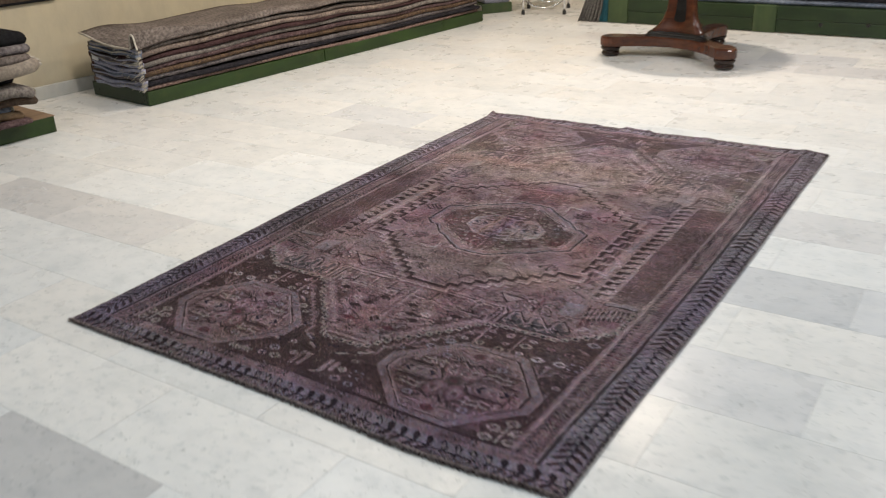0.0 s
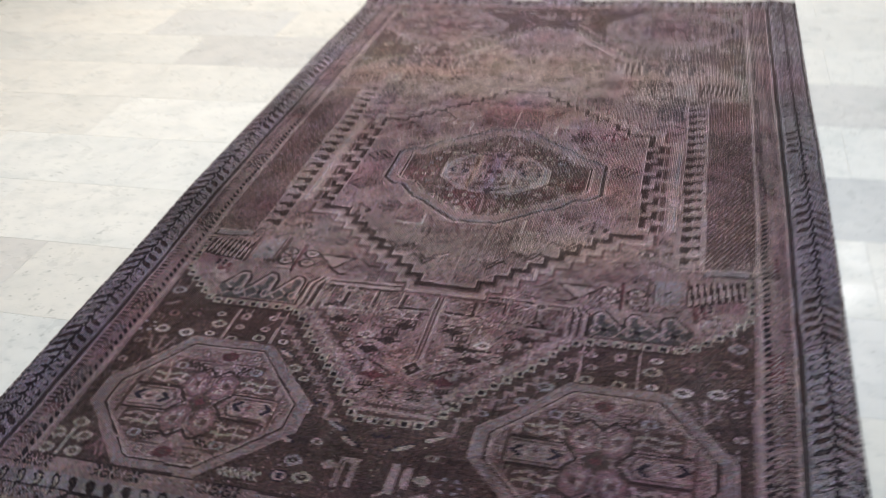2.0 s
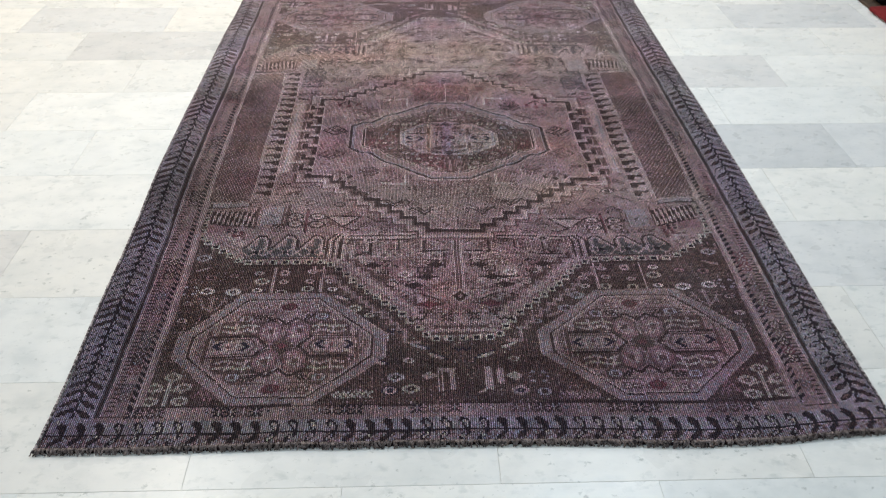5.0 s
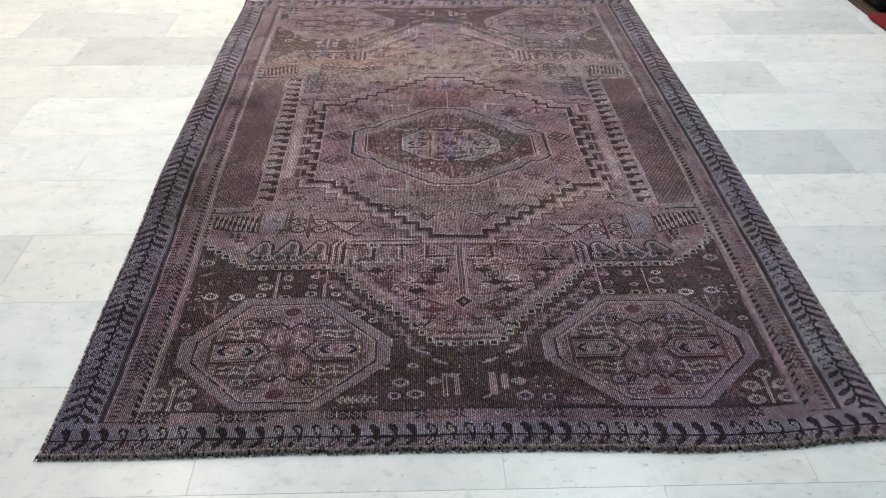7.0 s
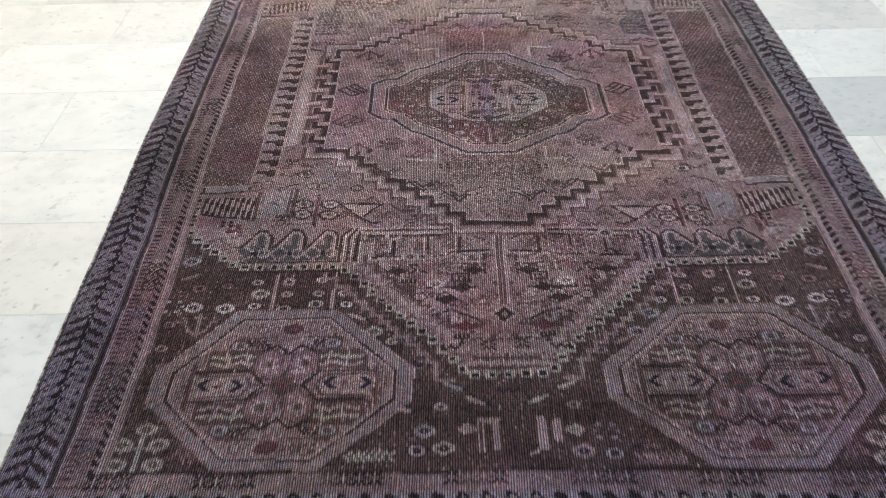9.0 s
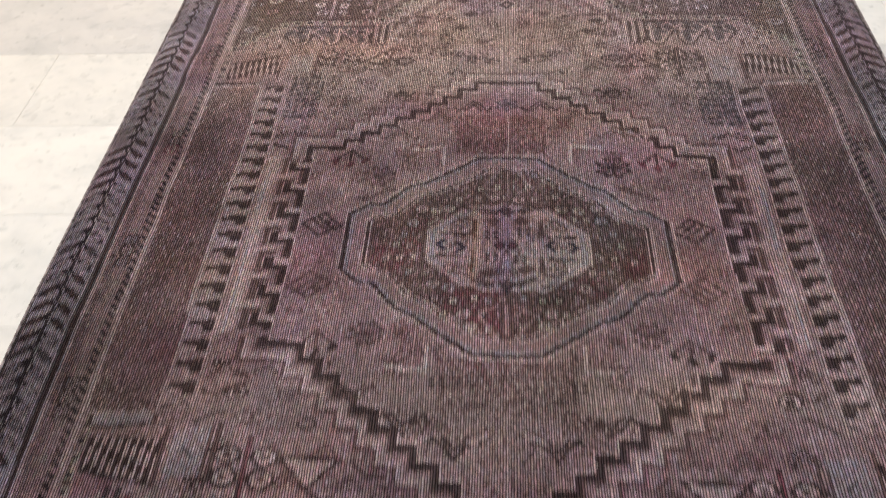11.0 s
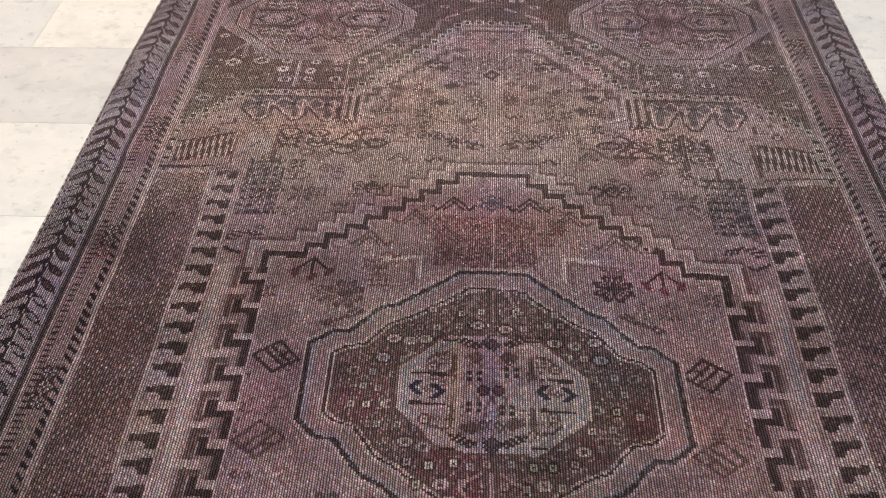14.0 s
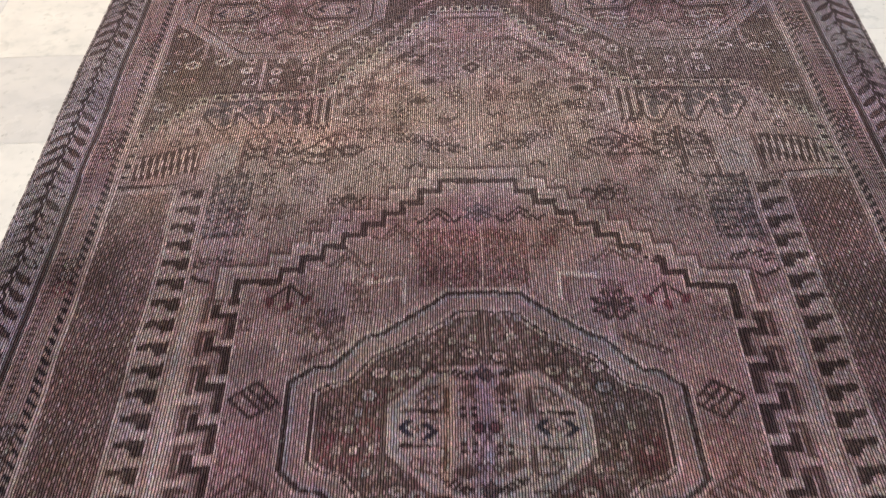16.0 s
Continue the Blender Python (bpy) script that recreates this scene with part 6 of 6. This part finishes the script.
for sx, sy in ((-1, -1), (1, -1), (-1, 1), (1, 1)):
    leg = part("leg", tube([(0.19 * sx, 0.19 * sy, 0.02), (0.185 * sx, 0.185 * sy, 0.2), (0.165 * sx, 0.165 * sy, 0.44)], 0.012), CHROME, chair, "chrome tube leg", smooth=True)
    part("foot_cap", turned([(0.016, 0.0), (0.017, 0.004), (0.016, 0.035), (0.012, 0.037)], 16, at=(0.19 * sx, 0.19 * sy)), RUBBER, leg, "black rubber foot cap")
for sy in (-1, 1):
    part("brace", tube([(-0.187, 0.187 * sy, 0.13), (-0.09, 0.187 * sy, 0.075), (0.0, 0.187 * sy, 0.06), (0.09, 0.187 * sy, 0.075), (0.187, 0.187 * sy, 0.13)], 0.009), CHROME, chair, "curved chrome brace", smooth=True)
part("seat", box(-0.21, 0.21, -0.21, 0.21, 0.44, 0.49, 0.02), RUBBER, chair)
tagged(chair, "chrome tube-legged chair with black foot caps", "chair")

CORNER = pose(-2.20, 5.89, 0, 0, 0, 53)
plat_d = thing("display_platform", CORNER)
part("front_board", box(0, 0.30, 0, 0.022, 0.002, 0.09, 0.003), GREEN_C, plat_d)
part("end_board", box(0.278, 0.30, 0.022, 0.5, 0.002, 0.09, 0.003), GREEN_B, plat_d)
part("deck", box(0, 0.278, 0.022, 0.5, 0.07, 0.088, 0.002), GREEN, plat_d)
tagged(plat_d, "low grey-green wooden platform in the far corner", "platform", "rug platforms")
folded_rug("folded_rug", WOOL["lilac"], "pale blue-grey rug folded on the corner platform", 0.46, 0.26, 0.09, 620, "side", 0.003, "", CORNER @ pose(0.29, 0.01, 0.0905))

# ---- rugs at the other side ----
folded_rug("folded_rug", WOOL["black"], "black wool rug folded on the marble floor", 2.55, 0.8, 0.085, 700, "side", 0.003, "", pose(2.505, 5.19, 0.0135, 0, 0, 180))
flat = tagged(part("flat_rug", box(2.462, 3.35, 2.60, 5.22, 0.001, 0.010, 0.003), WOOL["brown"]), "thin brown flat-woven rug under a black one", "rug")
folded_rug("folded_rug", WOOL["red"], "bright red rug folded flat on the marble floor", 0.75, 0.7, 0.022, 710, "side", 0.001, "", pose(2.445, 2.59, 0.003, 0, 0, 180), None)
folded_rug("folded_rug", WOOL["denim"], "grey and blue patterned rug on the red one", 0.55, 0.6, 0.04, 720, "side", 0.003, "", pose(2.57, 2.50, 0.029, 0, 0, 180), None)

# ---- floor tiles ----
GREYER = {(2, -3): 0.80, (2, -2): 0.82, (-2, 0): 0.74, (4, 2): 0.83, (7, -2): 0.84, (8, 3): 0.84, (4, 3): 0.86, (6, 2): 0.89, (2, 2): 0.92, (15, 1): 0.86, (16, 1): 0.84, (15, 0): 0.93, (8, -2): 0.93, (2, -1): 0.93, (17, -2): 0.88, (13, 2): 0.9}
tone = random.Random(77)


def tile_place(row, col):
    return 0.6 * col + 0.3 + (0.3 if row % 2 else 0.0), 0.3 * row + 0.15


tile_mesh = mesh_of("tile", box(-0.2996, 0.2996, -0.1496, 0.1496, -0.008, 0.0, 0.0003, segments=1), MARBLE)
verts, faces = [], []
for row in range(-10, 27):
    for col in range(-8, 9):
        x, y = tile_place(row, col)
        if -5 <= col <= 5 and -4 <= row <= 21:
            ob = new("tile", tile_mesh)
            ob.parent = floor
            ob.location = (x, y, 0)
            g = GREYER.get((row, col), 1.0) * tone.uniform(0.93, 1.025)
            warm = tone.uniform(-0.012, 0.012)
            ob.color = (0.76 * g + warm, 0.768 * g, (0.758 if g > 0.9 else 0.776) * g - warm, 1)
        else:
            k = len(verts)
            verts += [(x + sx * 0.2994, y + sy * 0.1494, z) for z in (-0.008, 0.0) for sx, sy in ((-1, -1), (1, -1), (1, 1), (-1, 1))]
            faces += [(k + 4, k + 5, k + 6, k + 7)] + [(k + i, k + (i + 1) % 4, k + 4 + (i + 1) % 4, k + 4 + i) for i in range(4)]
rest = bpy.data.meshes.new("outer_tiles")
rest.from_pydata(verts, [], faces)
rest.materials.append(MARBLE)
outer = tagged(new("outer_tiles", rest), kind="stuff")
outer.parent = floor
outer.color = (0.80, 0.80, 0.78, 1)
